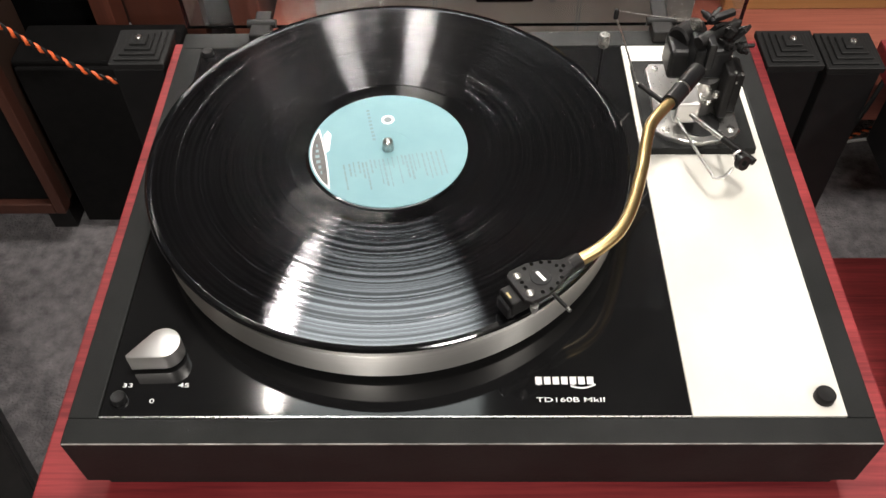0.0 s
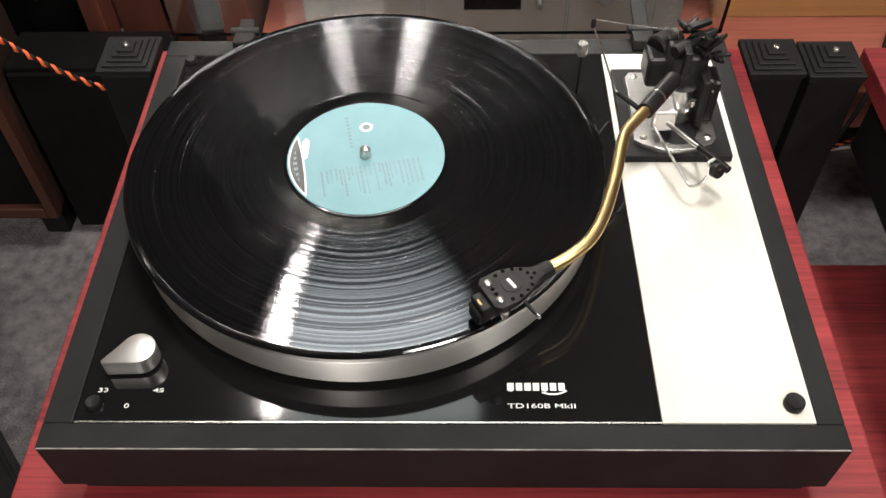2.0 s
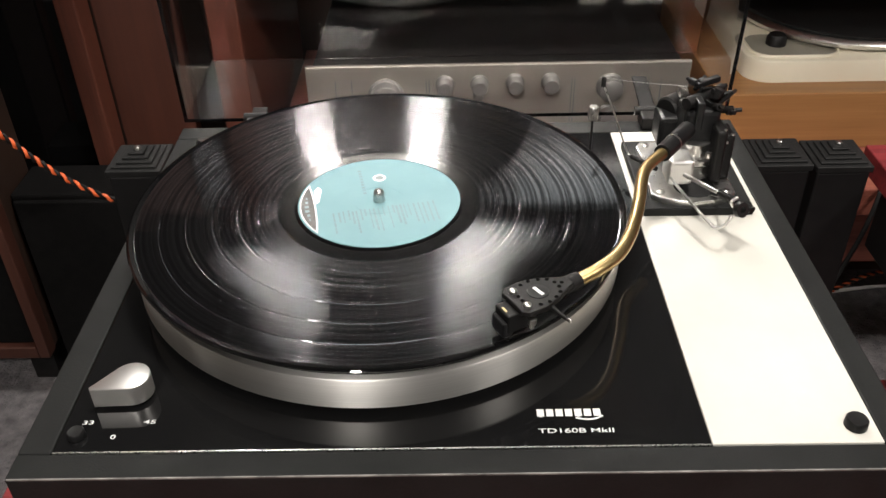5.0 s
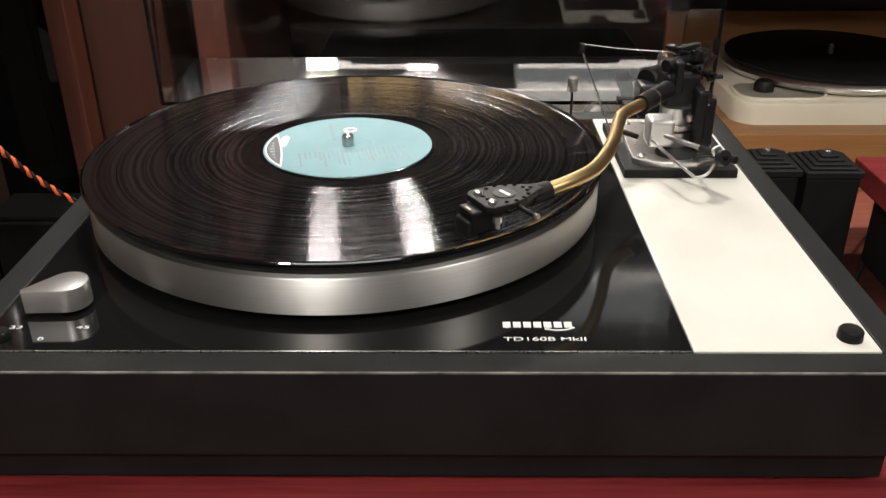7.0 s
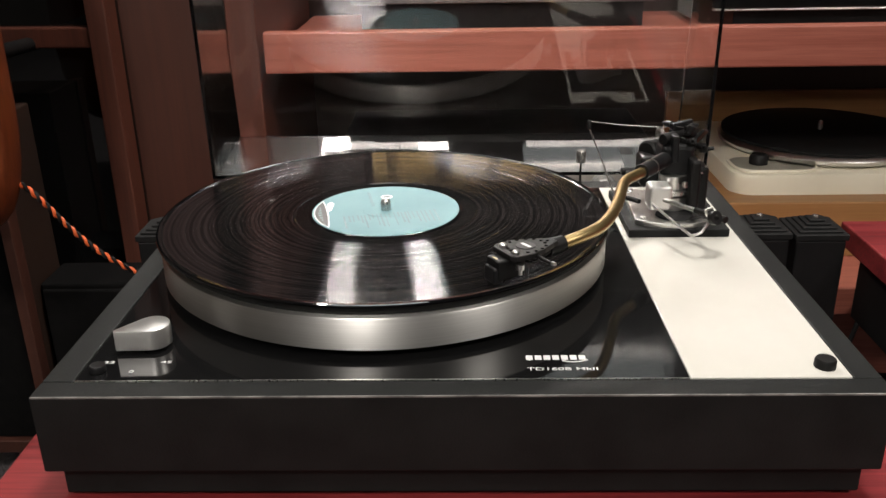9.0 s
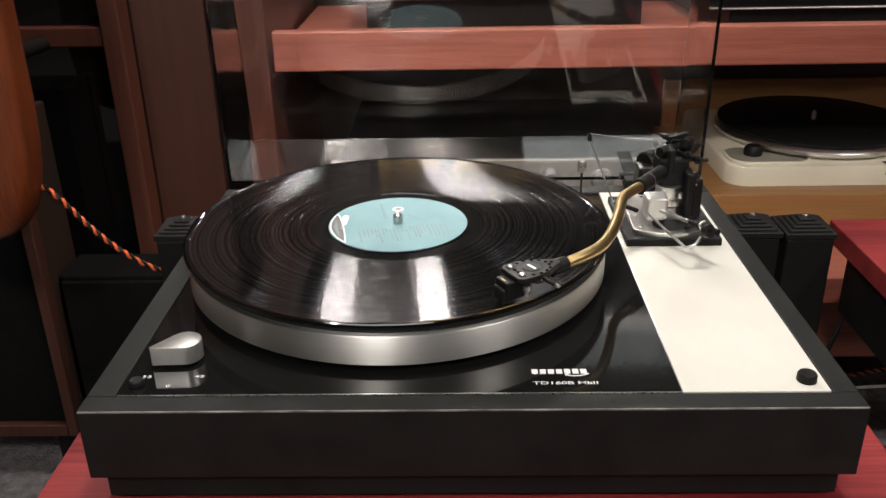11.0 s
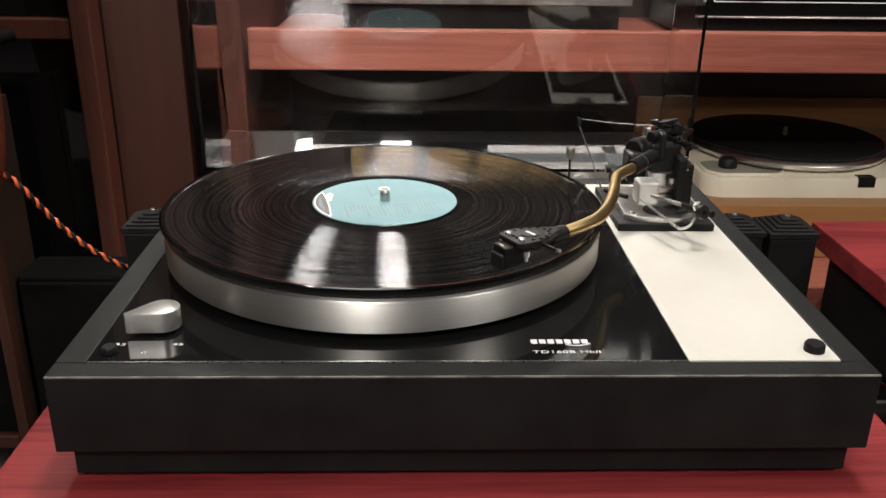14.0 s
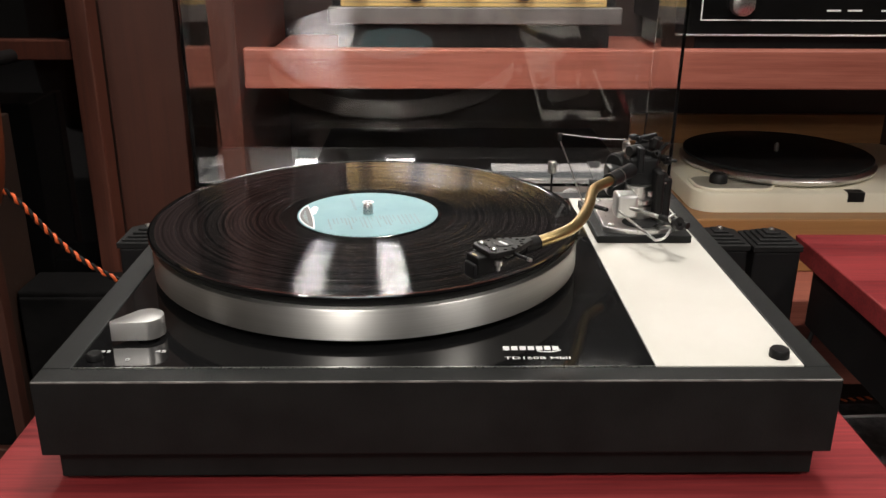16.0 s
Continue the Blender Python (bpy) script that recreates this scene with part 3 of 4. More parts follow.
part("weight_block", box(B(), 0.336, 0.358, 0.244, 0.268, 0.021, 0.045, 0.003), BLACK_SATIN, cw)
for k in range(4):
    part("coil", moved(lathe(B(), [(0.0036, -0.0004), (0.0042, 0.0), (0.0036, 0.0004)], 16), pose(0.349 + 0.0011 * k, 0.2535, 0.0605, 0, 90, 15)), STEEL, yoke)

ARM = [(0.2575, 0.0680, 0.0470), (0.2705, 0.0760, 0.0487), (0.2820, 0.0870, 0.0498), (0.2905, 0.1025, 0.0505), (0.297, 0.1205, 0.0505), (0.3025, 0.139, 0.0505), (0.307, 0.157, 0.0505), (0.3130, 0.174, 0.0505), (0.328, 0.1935, 0.0505)]
arm = tpart("arm_tube", tube(B(), smooth_path(ARM, 8), 0.0037, 18), BRASS, tt, "curved gold-anodised arm tube", smooth=True)
part("sleeve", tube(B(), smooth_path([(0.3265, 0.1916, 0.0505), (0.349, 0.2225, 0.0505)], 6), 0.0056, 20), BLACK_SATIN, arm, "black sleeve", smooth=True)
part("sleeve_ring", tube(B(), smooth_path([(0.3355, 0.2040, 0.0505), (0.3363, 0.2051, 0.0505)], 2), 0.0058, 20), STEEL, arm, smooth=True)
part("sleeve", tube(B(), smooth_path([(0.2490, 0.0630, 0.0465), (0.2590, 0.0690, 0.0472)], 4), 0.0052, 16, taper=0.9), BLACK, arm, smooth=True)

# headshell, cartridge and lift, in a frame whose x runs along the shell
HS = pose(0.2375, 0.0548, 0.0, 0, 0, 30)


def shell_mesh():
    out = [(-0.0165, -0.0085), (-0.0135, -0.0115), (-0.003, -0.0118), (0.006, -0.0090), (0.0150, -0.0045), (0.0185, -0.0035), (0.0185, 0.0035), (0.0150, 0.0045), (0.006, 0.0090), (-0.003, 0.0118), (-0.0135, 0.0115), (-0.0165, 0.0085)]
    return moved(prism(B(), out, 0.0490, 0.0518, 0.0006), HS)


hs = tpart("headshell", shell_mesh(), BLACK, tt, "perforated black headshell")
for x, y in ((-0.0055, 0.0088), (-0.0005, 0.0094), (0.0045, 0.0080), (0.0085, 0.0058), (0.0085, -0.0058), (0.0045, -0.0080), (-0.0005, -0.0094), (-0.0055, -0.0088), (-0.0115, 0.0018), (-0.0115, -0.0018), (0.0105, 0.0020), (0.0105, -0.0020), (0.0135, 0.0)):
    part("hole", moved(lathe(B(), [(0, 0.0518), (0.00105, 0.0518), (0.00105, 0.05192), (0, 0.05192)], 12), HS @ pose(x, y, 0)), DARK_GLASS, hs)
part("badge", moved(lathe(B(), [(0, 0.0518), (0.0056, 0.0518), (0.0054, 0.0522), (0, 0.0522)], 28), HS @ pose(-0.001, 0.0, 0)), BLACK_SATIN, hs, "round black badge")
part("badge_bar", moved(box(B(), -0.0009, 0.0009, -0.0036, 0.0036, 0.0522, 0.0523), HS @ pose(-0.0008, 0, 0, 0, 0, 6)), WHITE_INK, hs, "white printed bar")
for y in (0.0063, -0.0063):
    part("screw", moved(lathe(B(), [(0, 0.0518), (0.0021, 0.0518), (0.0021, 0.0528), (0.0014, 0.0534), (0, 0.0535)], 18), HS @ pose(-0.0118, y, 0)), CHROME, hs, "bright screw head", smooth=True)
    part("screw_nut", moved(lathe(B(), [(0, 0.041), (0.0012, 0.041), (0.0012, 0.044), (0.0022, 0.044), (0.0022, 0.047), (0, 0.047)], 12), HS @ pose(-0.0118, y * 1.75, 0)), CHROME, hs)
part("shell_rib", moved(box(B(), -0.012, 0.014, -0.0035, 0.0035, 0.0455, 0.049, 0.001), HS), BLACK, hs)
part("finger_lift", tube(B(), [HS @ Vector(p) for p in ((0.000, -0.0095, 0.0492), (0.0005, -0.0155, 0.0486), (0.001, -0.0225, 0.0490))], 0.0013, 10, taper=0.75), BLACK, hs, "thin black finger lift", smooth=True)
part("lift_tip", tube(B(), [HS @ Vector(p) for p in ((0.001, -0.0222, 0.0490), (0.0011, -0.0245, 0.0492))], 0.0011, 10), STEEL, hs)
cart = part("cartridge", moved(box(B(), -0.0225, -0.005, -0.0062, 0.0062, 0.0375, 0.0487, 0.001), HS), BLACK, hs, "black pickup cartridge")
part("stylus_guard", moved(box(B(), -0.0245, -0.0185, -0.0055, 0.0055, 0.0352, 0.0445, 0.0012), HS @ pose(0, 0, 0, 0, 0, 0)), BLACK_SATIN, hs)
part("cartridge_mark", moved(box(B(), -0.0212, -0.0201, -0.0020, 0.0020, 0.0487, 0.0488), HS), GOLD_INK, hs, "gold printed mark")
part("stylus", tube(B(), [HS @ Vector(p) for p in ((-0.016, 0, 0.0376), (-0.0205, 0, 0.0333))], 0.0005, 8, taper=0.5), STEEL, hs)
for k in range(4):
    yy = -0.0036 + 0.0024 * k
    part("lead_wire", tube(B(), smooth_path([HS @ Vector(p) for p in ((-0.005, yy, 0.0455), (0.001, yy * 1.5, 0.0435), (0.008, yy * 1.2, 0.0450), (0.016, yy * 0.5, 0.0465))], 5), 0.0006, 6), (BLACK, STEEL, BLACK_SATIN, BLACK)[k], hs)

# cueing lever, arm rest and bias rod
lev = apart3("cueing_lever", tube(B(), smooth_path([(0.3375, 0.205, 0.0215), (0.3430, 0.187, 0.0195), (0.3520, 0.1600, 0.0165), (0.3545, 0.1555, 0.0160), (0.3600, 0.1545, 0.0185), (0.3645, 0.1575, 0.0235)], 6), 0.0010, 10), CHROME, tt, "bent chrome wire lever", smooth=True)
part("lever_arm", tube(B(), smooth_path([(0.3445, 0.209, 0.0235), (0.353, 0.196, 0.024), (0.364, 0.180, 0.0245)], 6), 0.0016, 12), CHROME, lev, smooth=True)
part("lever_handle", tube(B(), smooth_path([(0.3625, 0.182, 0.0245), (0.3700, 0.172, 0.0245), (0.3775, 0.1605, 0.0248)], 6), 0.0022, 12, taper=1.15), BLACK, lev, "black rubber sleeve", smooth=True)
hook = apart3("arm_rest", moved(lathe(B(), [(0.0022, -0.002), (0.0048, -0.002), (0.0048, 0.002), (0.0022, 0.002), (0.0022, -0.002)], 20), pose(0.3690, 0.1575, 0.0275, 70, 0, 30)), BLACK_SATIN, tt, "small arm rest clip", smooth=True)
part("clip", tube(B(), smooth_path([(0.3650, 0.1600, 0.0280), (0.3635, 0.1605, 0.0315), (0.3675, 0.1625, 0.0330)], 5), 0.0010, 8), CHROME, hook, smooth=True)
part("stem", tube(B(), [(0.3690, 0.1605, 0.0262), (0.3680, 0.182, 0.020), (0.3660, 0.203, 0.0105)], 0.0014, 8), BLACK_SATIN, hook)
rod = apart3("bias_rod", tube(B(), smooth_path([(0.330, 0.231, 0.0155), (0.3195, 0.247, 0.0150), (0.3165, 0.2515, 0.0175), (0.3060, 0.2540, 0.0440), (0.2975, 0.2555, 0.0640)], 6), 0.0006, 8), STEEL, tt, "thin wire bias rod", smooth=True)
part("rod_mount", tube(B(), [(0.3195, 0.2465, 0.0150), (0.333, 0.2275, 0.0155)], 0.0018, 10), BLACK, rod)
part("bob", lathe(B(), [(0, 0.0), (0.0017, 0.0005), (0.0017, 0.0062), (0.0010, 0.0072), (0, 0.0074)], 14, (0.2968, 0.2556, 0.0640)), BLACK, rod, "small black bob", smooth=True)
part("thread", tube(B(), smooth_path([(0.2968, 0.2556, 0.0705), (0.322, 0.2525, 0.0680), (0.3535, 0.2480, 0.0670)], 5), 0.00025, 6), STEEL, rod, "fine thread")
pin = tpart("rest_pin", lathe(B(), [(0, 0.0360), (0.0034, 0.0360), (0.0037, 0.0366), (0.0037, 0.0450), (0.0032, 0.0457), (0, 0.0458)], 24, (0.295, 0.267, 0.0)), STEEL, tt, "small bright metal pin head", smooth=True)
part("stem", lathe(B(), [(0, -0.0002), (0.0009, -0.0002), (0.0009, 0.0360), (0, 0.0360)], 16, (0.295, 0.267, 0.0)), BLACK, pin, "thin black stem", smooth=True)

# dust cover: an acrylic box swung open on its rear edge, so that its rear wall lies low and its top panel stands up
def lid_mesh():
    """Rings of the open box: rim, then the panel side; rear edge first. 3 mm sheet."""
    bm = B()
    t = 0.003
    rim0, rim1 = Vector((0, 0.330, 0.006)), Vector((0, 0.314, 0.346))
    pan0, pan1 = Vector((0, 0.418, 0.018)), Vector((0, 0.377, 0.346))
    w0, w1 = -0.014, 0.411
    out = Vector((0, t, 0))

    def ring(a, b, x0, x1, ins, d):
        up = (b - a).normalized() * ins
        return [bm.verts.new(v) for v in ((x0 + ins, *(a + up + d).yz), (x1 - ins, *(a + up + d).yz), (x1 - ins, *(b - up + d).yz), (x0 + ins, *(b - up + d).yz))]

    o = [ring(rim0, rim1, w0, w1, 0, 0 * out), ring(pan0, pan1, w0 + 0.003, w1 - 0.003, 0, 0 * out)]
    n = [ring(rim0, rim1, w0, w1, t, 0 * out), ring(pan0, pan1, w0 + 0.003, w1 - 0.003, t, -out)]
    for i in range(4):
        j = (i + 1) % 4
        bm.faces.new((o[0][i], o[0][j], o[1][j], o[1][i]))
        bm.faces.new((n[0][j], n[0][i], n[1][i], n[1][j]))
        bm.faces.new((o[0][j], o[0][i], n[0][i], n[0][j]))
    bm.faces.new(o[1])
    bm.faces.new(n[1][::-1])
    bmesh.ops.recalc_face_normals(bm, faces=bm.faces)
    bmesh.ops.bevel(bm, geom=[ed for ed in bm.edges if ed.verts[0] in o[1] and ed.verts[1] in o[1]], offset=0.0012, segments=2, affect="EDGES")
    return bm


LEAN = 13.0
lid = tpart("dust_cover", lid_mesh(), COVER, tt, "clear smoky acrylic dust cover, open")
lid.visible_shadow = False
for x in (0.044, 0.350):
    hg = tpart("hinge", box(B(), x - 0.008, x + 0.008, 0.316, 0.334, 0.0, 0.010, 0.0012), BLACK, tt, "black plastic hinge")
    part("hinge_tongue", moved(box(B(), x - 0.006, x + 0.006, 0.0, 0.045 if x > 0.2 else 0.012, 0.0005, 0.0035, 0.0008), pose(0, 0.335, 0.0035, LEAN, 0, 0)), BLACK, hg)
    part("hinge_pin", moved(lathe(B(), [(0, -0.011), (0.0035, -0.011), (0.0035, 0.011), (0, 0.011)], 16), pose(x, 0.332, 0.0085, 0, 90, 0)), BLACK, hg, smooth=True)

# ---- record ----
ZR = 0.0298
rec = thing("vinyl_record", "black vinyl record with pale blue label on the platter", "record", (CX, CY, ZR))


def disc_mesh():
    """A thin disc: raised rim, playing area with shallow lines between tracks, flat run-out and label area."""
    prof = [(0.0036, 0.0), (0.0505, 0.0), (0.1495, 0.0007), (0.1505, 0.0012), (0.1508, 0.0017), (0.1503, 0.0025), (0.1492, 0.0028), (0.1470, 0.0024), (0.1462, 0.0022)]
    for r in (0.1320, 0.1165, 0.1010, 0.0860, 0.0735):
        prof += [(r + 0.0008, 0.0022), (r + 0.0004, 0.00214), (r - 0.0004, 0.00214), (r - 0.0008, 0.0022)]
    prof += [(0.0620, 0.0022), (0.0612, 0.0019), (0.0520, 0.0019), (0.0512, 0.0025), (0.0500, 0.0026), (0.0036, 0.0026), (0.0036, 0.0)]
    return lathe(B(), prof, 192)


part("disc", disc_mesh(), VINYL, rec, "black grooved vinyl")
lab = part("label", lathe(B(), [(0.0037, 0.0026), (0.0037, 0.0030), (0.0499, 0.0030), (0.0500, 0.0026), (0.0037, 0.0026)], 128), LABEL, rec, "pale blue paper label")
part("label_ring", lathe(B(), [(0.0155, 0.0030), (0.0155, 0.00308), (0.0151, 0.00308), (0.0151, 0.0030)], 64), LABEL, rec)
TURN = pose(0, 0, 0, 0, 0, 12)


def flat_bar(x0, x1, y0, y1, z=0.0030):
    return box(B(), x0, x1, y0, y1, z, z + 0.00008)


rr = random.Random(5)
x = -0.030
while x < 0.032:
    # columns of small print, broken into words of uneven length
    y1, w = -0.0075 - rr.uniform(0.0, 0.0015), rr.uniform(0.0007, 0.0013)
    end = y1 - rr.uniform(0.007, 0.022)
    while y1 > end:
        step = rr.uniform(0.0018, 0.0050)
        part("printed_word", moved(flat_bar(x, x + w, y1 - step, y1), TURN), LABEL_INK, rec)
        y1 -= step + 0.0007
    x += rr.uniform(0.0020, 0.0034)
for k in range(9):
    part("printed_letter", moved(flat_bar(-0.0085, -0.0065, 0.009 + 0.0034 * k, 0.0108 + 0.0034 * k), TURN), LABEL_INK, rec)
part("printed_ring", moved(lathe(B(), [(0.0026, 0.0030), (0.0026, 0.0031), (0.0042, 0.0031), (0.0042, 0.0030)], 32, (0.004, 0.026, 0)), TURN), WHITE_INK, rec, "white printed ring")
part("printed_dot", moved(lathe(B(), [(0, 0.0030), (0.0026, 0.0030), (0.0026, 0.00306), (0, 0.00306)], 32, (0.004, 0.026, 0)), TURN), GREY_INK, rec)


def lens_poly(r, a0, a1, depth):
    """A lens: the label's edge on one side, a flatter bow on the other."""
    arc = [radians(a0 + (a1 - a0) * k / 20) for k in range(21)]
    outer = [(r * math.cos(a), r * math.sin(a)) for a in arc]
    chord = r * math.cos(radians((a1 - a0) / 2)) - depth
    mid = radians((a0 + a1) / 2)
    inner = []
    for k in range(19, 0, -1):
        u = (k - 10) / 10
        w, d = u * r * math.sin(radians((a1 - a0) / 2)), chord + depth * u * u
        inner.append((d * math.cos(mid) - w * math.sin(mid), d * math.sin(mid) + w * math.cos(mid)))
    return outer + inner


part("printed_badge", moved(prism(B(), lens_poly(0.0488, 146, 214, 0.0015), 0.0030, 0.0031), TURN), WHITE_INK, rec, "white border of the printed badge")
part("badge_field", moved(prism(B(), lens_poly(0.0480, 149, 211, 0.0012), 0.0031, 0.00318), TURN), DARK_INK, rec, "dark printed badge at the label's edge")
for k in range(6):
    part("badge_stroke", moved(flat_bar(-0.0462 + 0.0008 * abs(k - 2.5), -0.0432, -0.0135 + 0.0048 * k, -0.0110 + 0.0048 * k, 0.00318), TURN), LABEL_INK, rec)
part("printed_patch", moved(prism(B(), [(-0.0395, 0.004), (-0.0365, 0.006), (-0.0335, 0.020), (-0.0355, 0.024), (-0.0385, 0.020)], 0.0030, 0.0031), TURN), WHITE_INK, rec, "white printed patch")

# ---- equipment on the wall unit ----
amp = thing("amplifier", "silver-fronted hi-fi amplifier with round knobs", "amplifier", (0, 0, -0.20))


def apart_(name, bm, m, parent, label="", smooth=False):
    ob = part(name, bm, m, parent, label, smooth)
    if parent is amp:
        ob.location.z += 0.20
    return ob


AY = 0.555
apart_("case", box(B(), 0.050, 0.440, AY + 0.006, AY + 0.30, -0.188, -0.056, 0.003), BLACK, amp)
fascia = apart_("fascia", box(B(), 0.045, 0.445, AY, AY + 0.006, -0.190, -0.050, 0.0015), SILVER, amp, "brushed silver front panel")
for x in (0.09, 0.40):
    for y in (AY + 0.04, AY + 0.26):
        apart_("foot", lathe(B(), [(0, -0.20), (0.014, -0.20), (0.015, -0.188), (0, -0.188)], 20, (x, y, 0)), RUBBER, amp)


def knob(x, z, r, depth, m=STEEL):
    return moved(lathe(B(), [(0, 0), (r * 1.15, 0), (r * 1.15, 0.002), (r, 0.003), (r * 0.95, depth), (r * 0.85, depth + 0.001), (0, depth + 0.001)], 32), pose(x, AY, z + 0.010, 90, 0, 0))


for x, z, r in ((0.128, -0.093, 0.0165), (0.362, -0.086, 0.0125), (0.190, -0.081, 0.0085), (0.226, -0.081, 0.0085), (0.263, -0.080, 0.0085), (0.300, -0.080, 0.0085), (0.225, -0.094, 0.005), (0.362, -0.118, 0.010), (0.294, -0.132, 0.004)):
    apart_("knob", knob(x, z, r, 0.014 if r > 0.006 else 0.008), GREY_METAL, amp, "round dark metal knob", smooth=True)
for x in (0.075, 0.092, 0.170, 0.173, 0.322, 0.325, 0.402, 0.415):
    apart_("panel_line", box(B(), x, x + 0.0008, AY - 0.0003, AY, -0.186, -0.066), GREY_INK, amp)
apart_("display_window", box(B(), 0.215, 0.275, AY - 0.001, AY, -0.130, -0.112, 0.0003), DARK_GLASS, amp, "dark rectangular window")

stand = thing("deck_plinth", "honey-brown wooden plinth under a cream record deck", "plinth", (0, 0, -0.20))
ob = part("body", box(B(), 0.505, 1.05, 0.635, 0.95, -0.20, -0.1275, 0.002), HONEY, stand)
ob.location.z = 0.20
ob = part("rear_rail", box(B(), 0.520, 0.930, 0.9505, 0.960, -0.20, -0.055, 0.001), HONEY, stand, "upright rail at the back")
ob.location.z = 0.20

# The deck's cream, darkened to paint the shade of its tray recess.
TRAY_SHADE = surface("shaded_tray_cream", (0.24, 0.225, 0.18), (0.30, 0.28, 0.23), (0.35, 0.45), scale=20)
deck = thing("record_deck", "cream enamelled record deck with black platter mat", "turntable", (0.695, 0.800, -0.1275))


def rounded(x0, x1, y0, y1, r, n=8):
    pts = []
    for cx, cy, a in ((x1 - r, y1 - r, 0), (x0 + r, y1 - r, 90), (x0 + r, y0 + r, 180), (x1 - r, y0 + r, 270)):
        pts += [(cx + r * math.cos(radians(a + 90 * k / n)), cy + r * math.sin(radians(a + 90 * k / n))) for k in range(n + 1)]
    return pts


part("deck_body", prism(B(), rounded(-0.150, 0.24, -0.135, 0.15, 0.030), 0.0, 0.027, 0.005), CREAM, deck, "cream enamel deck", smooth=True)
part("platter", lathe(B(), [(0, 0.027), (0.130, 0.029), (0.136, 0.033), (0.137, 0.037), (0.134, 0.041), (0.126, 0.043), (0, 0.043)], 96, (0.01, 0.015, 0)), CHROME, deck, "polished platter rim", smooth=True)
part("mat", lathe(B(), [(0, 0.043), (0.132, 0.043), (0.1325, 0.0465), (0.131, 0.047), (0, 0.0465)], 96, (0.01, 0.015, 0)), RUBBER, deck, "black rubber mat", smooth=True)
part("spindle", lathe(B(), [(0, 0.0465), (0.0035, 0.0465), (0.0035, 0.056), (0.002, 0.059), (0, 0.059)], 16, (0.01, 0.015, 0)), STEEL, deck)
part("tray", prism(B(), rounded(-0.140, -0.040, -0.124, -0.055, 0.022), 0.0268, 0.0273), TRAY_SHADE, deck, "flat patch, toned darker for the shade in the shallow tray")
part("tray_lip", tube(B(), [(x, y, 0.0285) for x, y in rounded(-0.142, -0.038, -0.126, -0.053, 0.024)][16:36], 0.0022, 10), CREAM, deck, smooth=True)
part("lever_knob", lathe(B(), [(0, 0.027), (0.012, 0.027), (0.012, 0.036), (0.009, 0.040), (0, 0.041)], 24, (-0.105, -0.085, 0)), BLACK, deck, "dark lever knob", smooth=True)
part("window", box(B(), 0.052, 0.074, -0.1358, -0.120, 0.0145, 0.0275), BLACK, deck, "small dark opening")

rcv = thing("receiver", "black-fronted receiver with thin white border line", "receiver", (0, 0, 0.066))
def rpart(*a, **k):
    ob = part(*a, **k)
    ob.location.z -= 0.061
    return ob


RY = 0.63
rpart("case", box(B(), 0.505, 0.96, RY + 0.01, RY + 0.30, 0.098, 0.225, 0.003), BLACK, rcv)
rpart("front_panel", box(B(), 0.500, 0.965, RY, RY + 0.01, 0.102, 0.228, 0.0015), DARK_GLASS, rcv, "glossy black front")
rpart("lower_trim", box(B(), 0.500, 0.965, RY - 0.001, RY + 0.012, 0.0995, 0.1015, 0.0006), CHROME, rcv, "bright metal trim strip")
for b in ((0.516, 0.960, 0.1175, 0.1188), (0.516, 0.5173, 0.1188, 0.22), (0.9587, 0.960, 0.1188, 0.22)):
    rpart("border_line", box(B(), b[0], b[1], RY - 0.0006, RY, b[2], b[3]), WHITE_INK, rcv)
rpart("base", box(B(), 0.515, 0.950, RY + 0.012, RY + 0.28, 0.066, 0.0978), BLACK, rcv, "black recessed base")
rpart("knob", moved(lathe(B(), [(0, 0), (0.014, 0), (0.0135, 0.012), (0.012, 0.013), (0, 0.013)], 28), pose(0.562, RY, 0.137, 90, 0, 0)), STEEL, rcv, "round silver knob", smooth=True)
for x in (0.665, 0.69, 0.73):
    rpart("caption_bar", box(B(), x, x + 0.017, RY - 0.0005, RY, 0.1285, 0.1305), WHITE_INK, rcv)
for x in (0.54, 0.93):
    rpart("foot", lathe(B(), [(0, 0.061), (0.012, 0.061), (0.012, 0.098), (0, 0.098)], 16, (x, RY + 0.05, 0)), RUBBER, rcv)
    rpart("foot", lathe(B(), [(0, 0.061), (0.012, 0.061), (0.012, 0.098), (0, 0.098)], 16, (x, RY + 0.26, 0)), RUBBER, rcv)

gld = thing("gold_receiver", "gold-fronted receiver with dark knobs and grey base on the shelf", "receiver", (0.0835, 0.72, 0.066))
part("case", box(B(), -0.012, 0.352, 0.010, 0.23, 0.040, 0.146, 0.003), BLACK, gld)
part("front_panel", box(B(), 0.0, 0.338, 0.0, 0.010, 0.0635, 0.1060, 0.0012), GOLD_FASCIA, gld, "gold front panel")
part("upper_panel", box(B(), 0.0, 0.338, 0.001, 0.010, 0.1062, 0.148, 0.001), BLACK, gld, "black upper panel")
part("lower_panel", box(B(), -0.016, 0.358, -0.004, 0.010, 0.0420, 0.0633, 0.0015), GREY_METAL, gld, "grey metal lower strip")
for x, w in ((0.0265, 0.020), (0.0955, 0.027), (0.164, 0.020), (0.232, 0.024), (0.300, 0.020)):
    kn = part("knob", moved(lathe(B(), [(0, 0), (w / 2, 0), (w / 2, 0.010), (w * 0.42, 0.016), (0, 0.017)], 28), pose(x, 0.0, 0.0835, 90, 0, 0)), BLACK_SATIN, gld, "round dark knob", smooth=True)
part("panel_line", box(B(), 0.004, 0.334, -0.0004, 0.0, 0.0685, 0.0692), GREY_INK, gld)
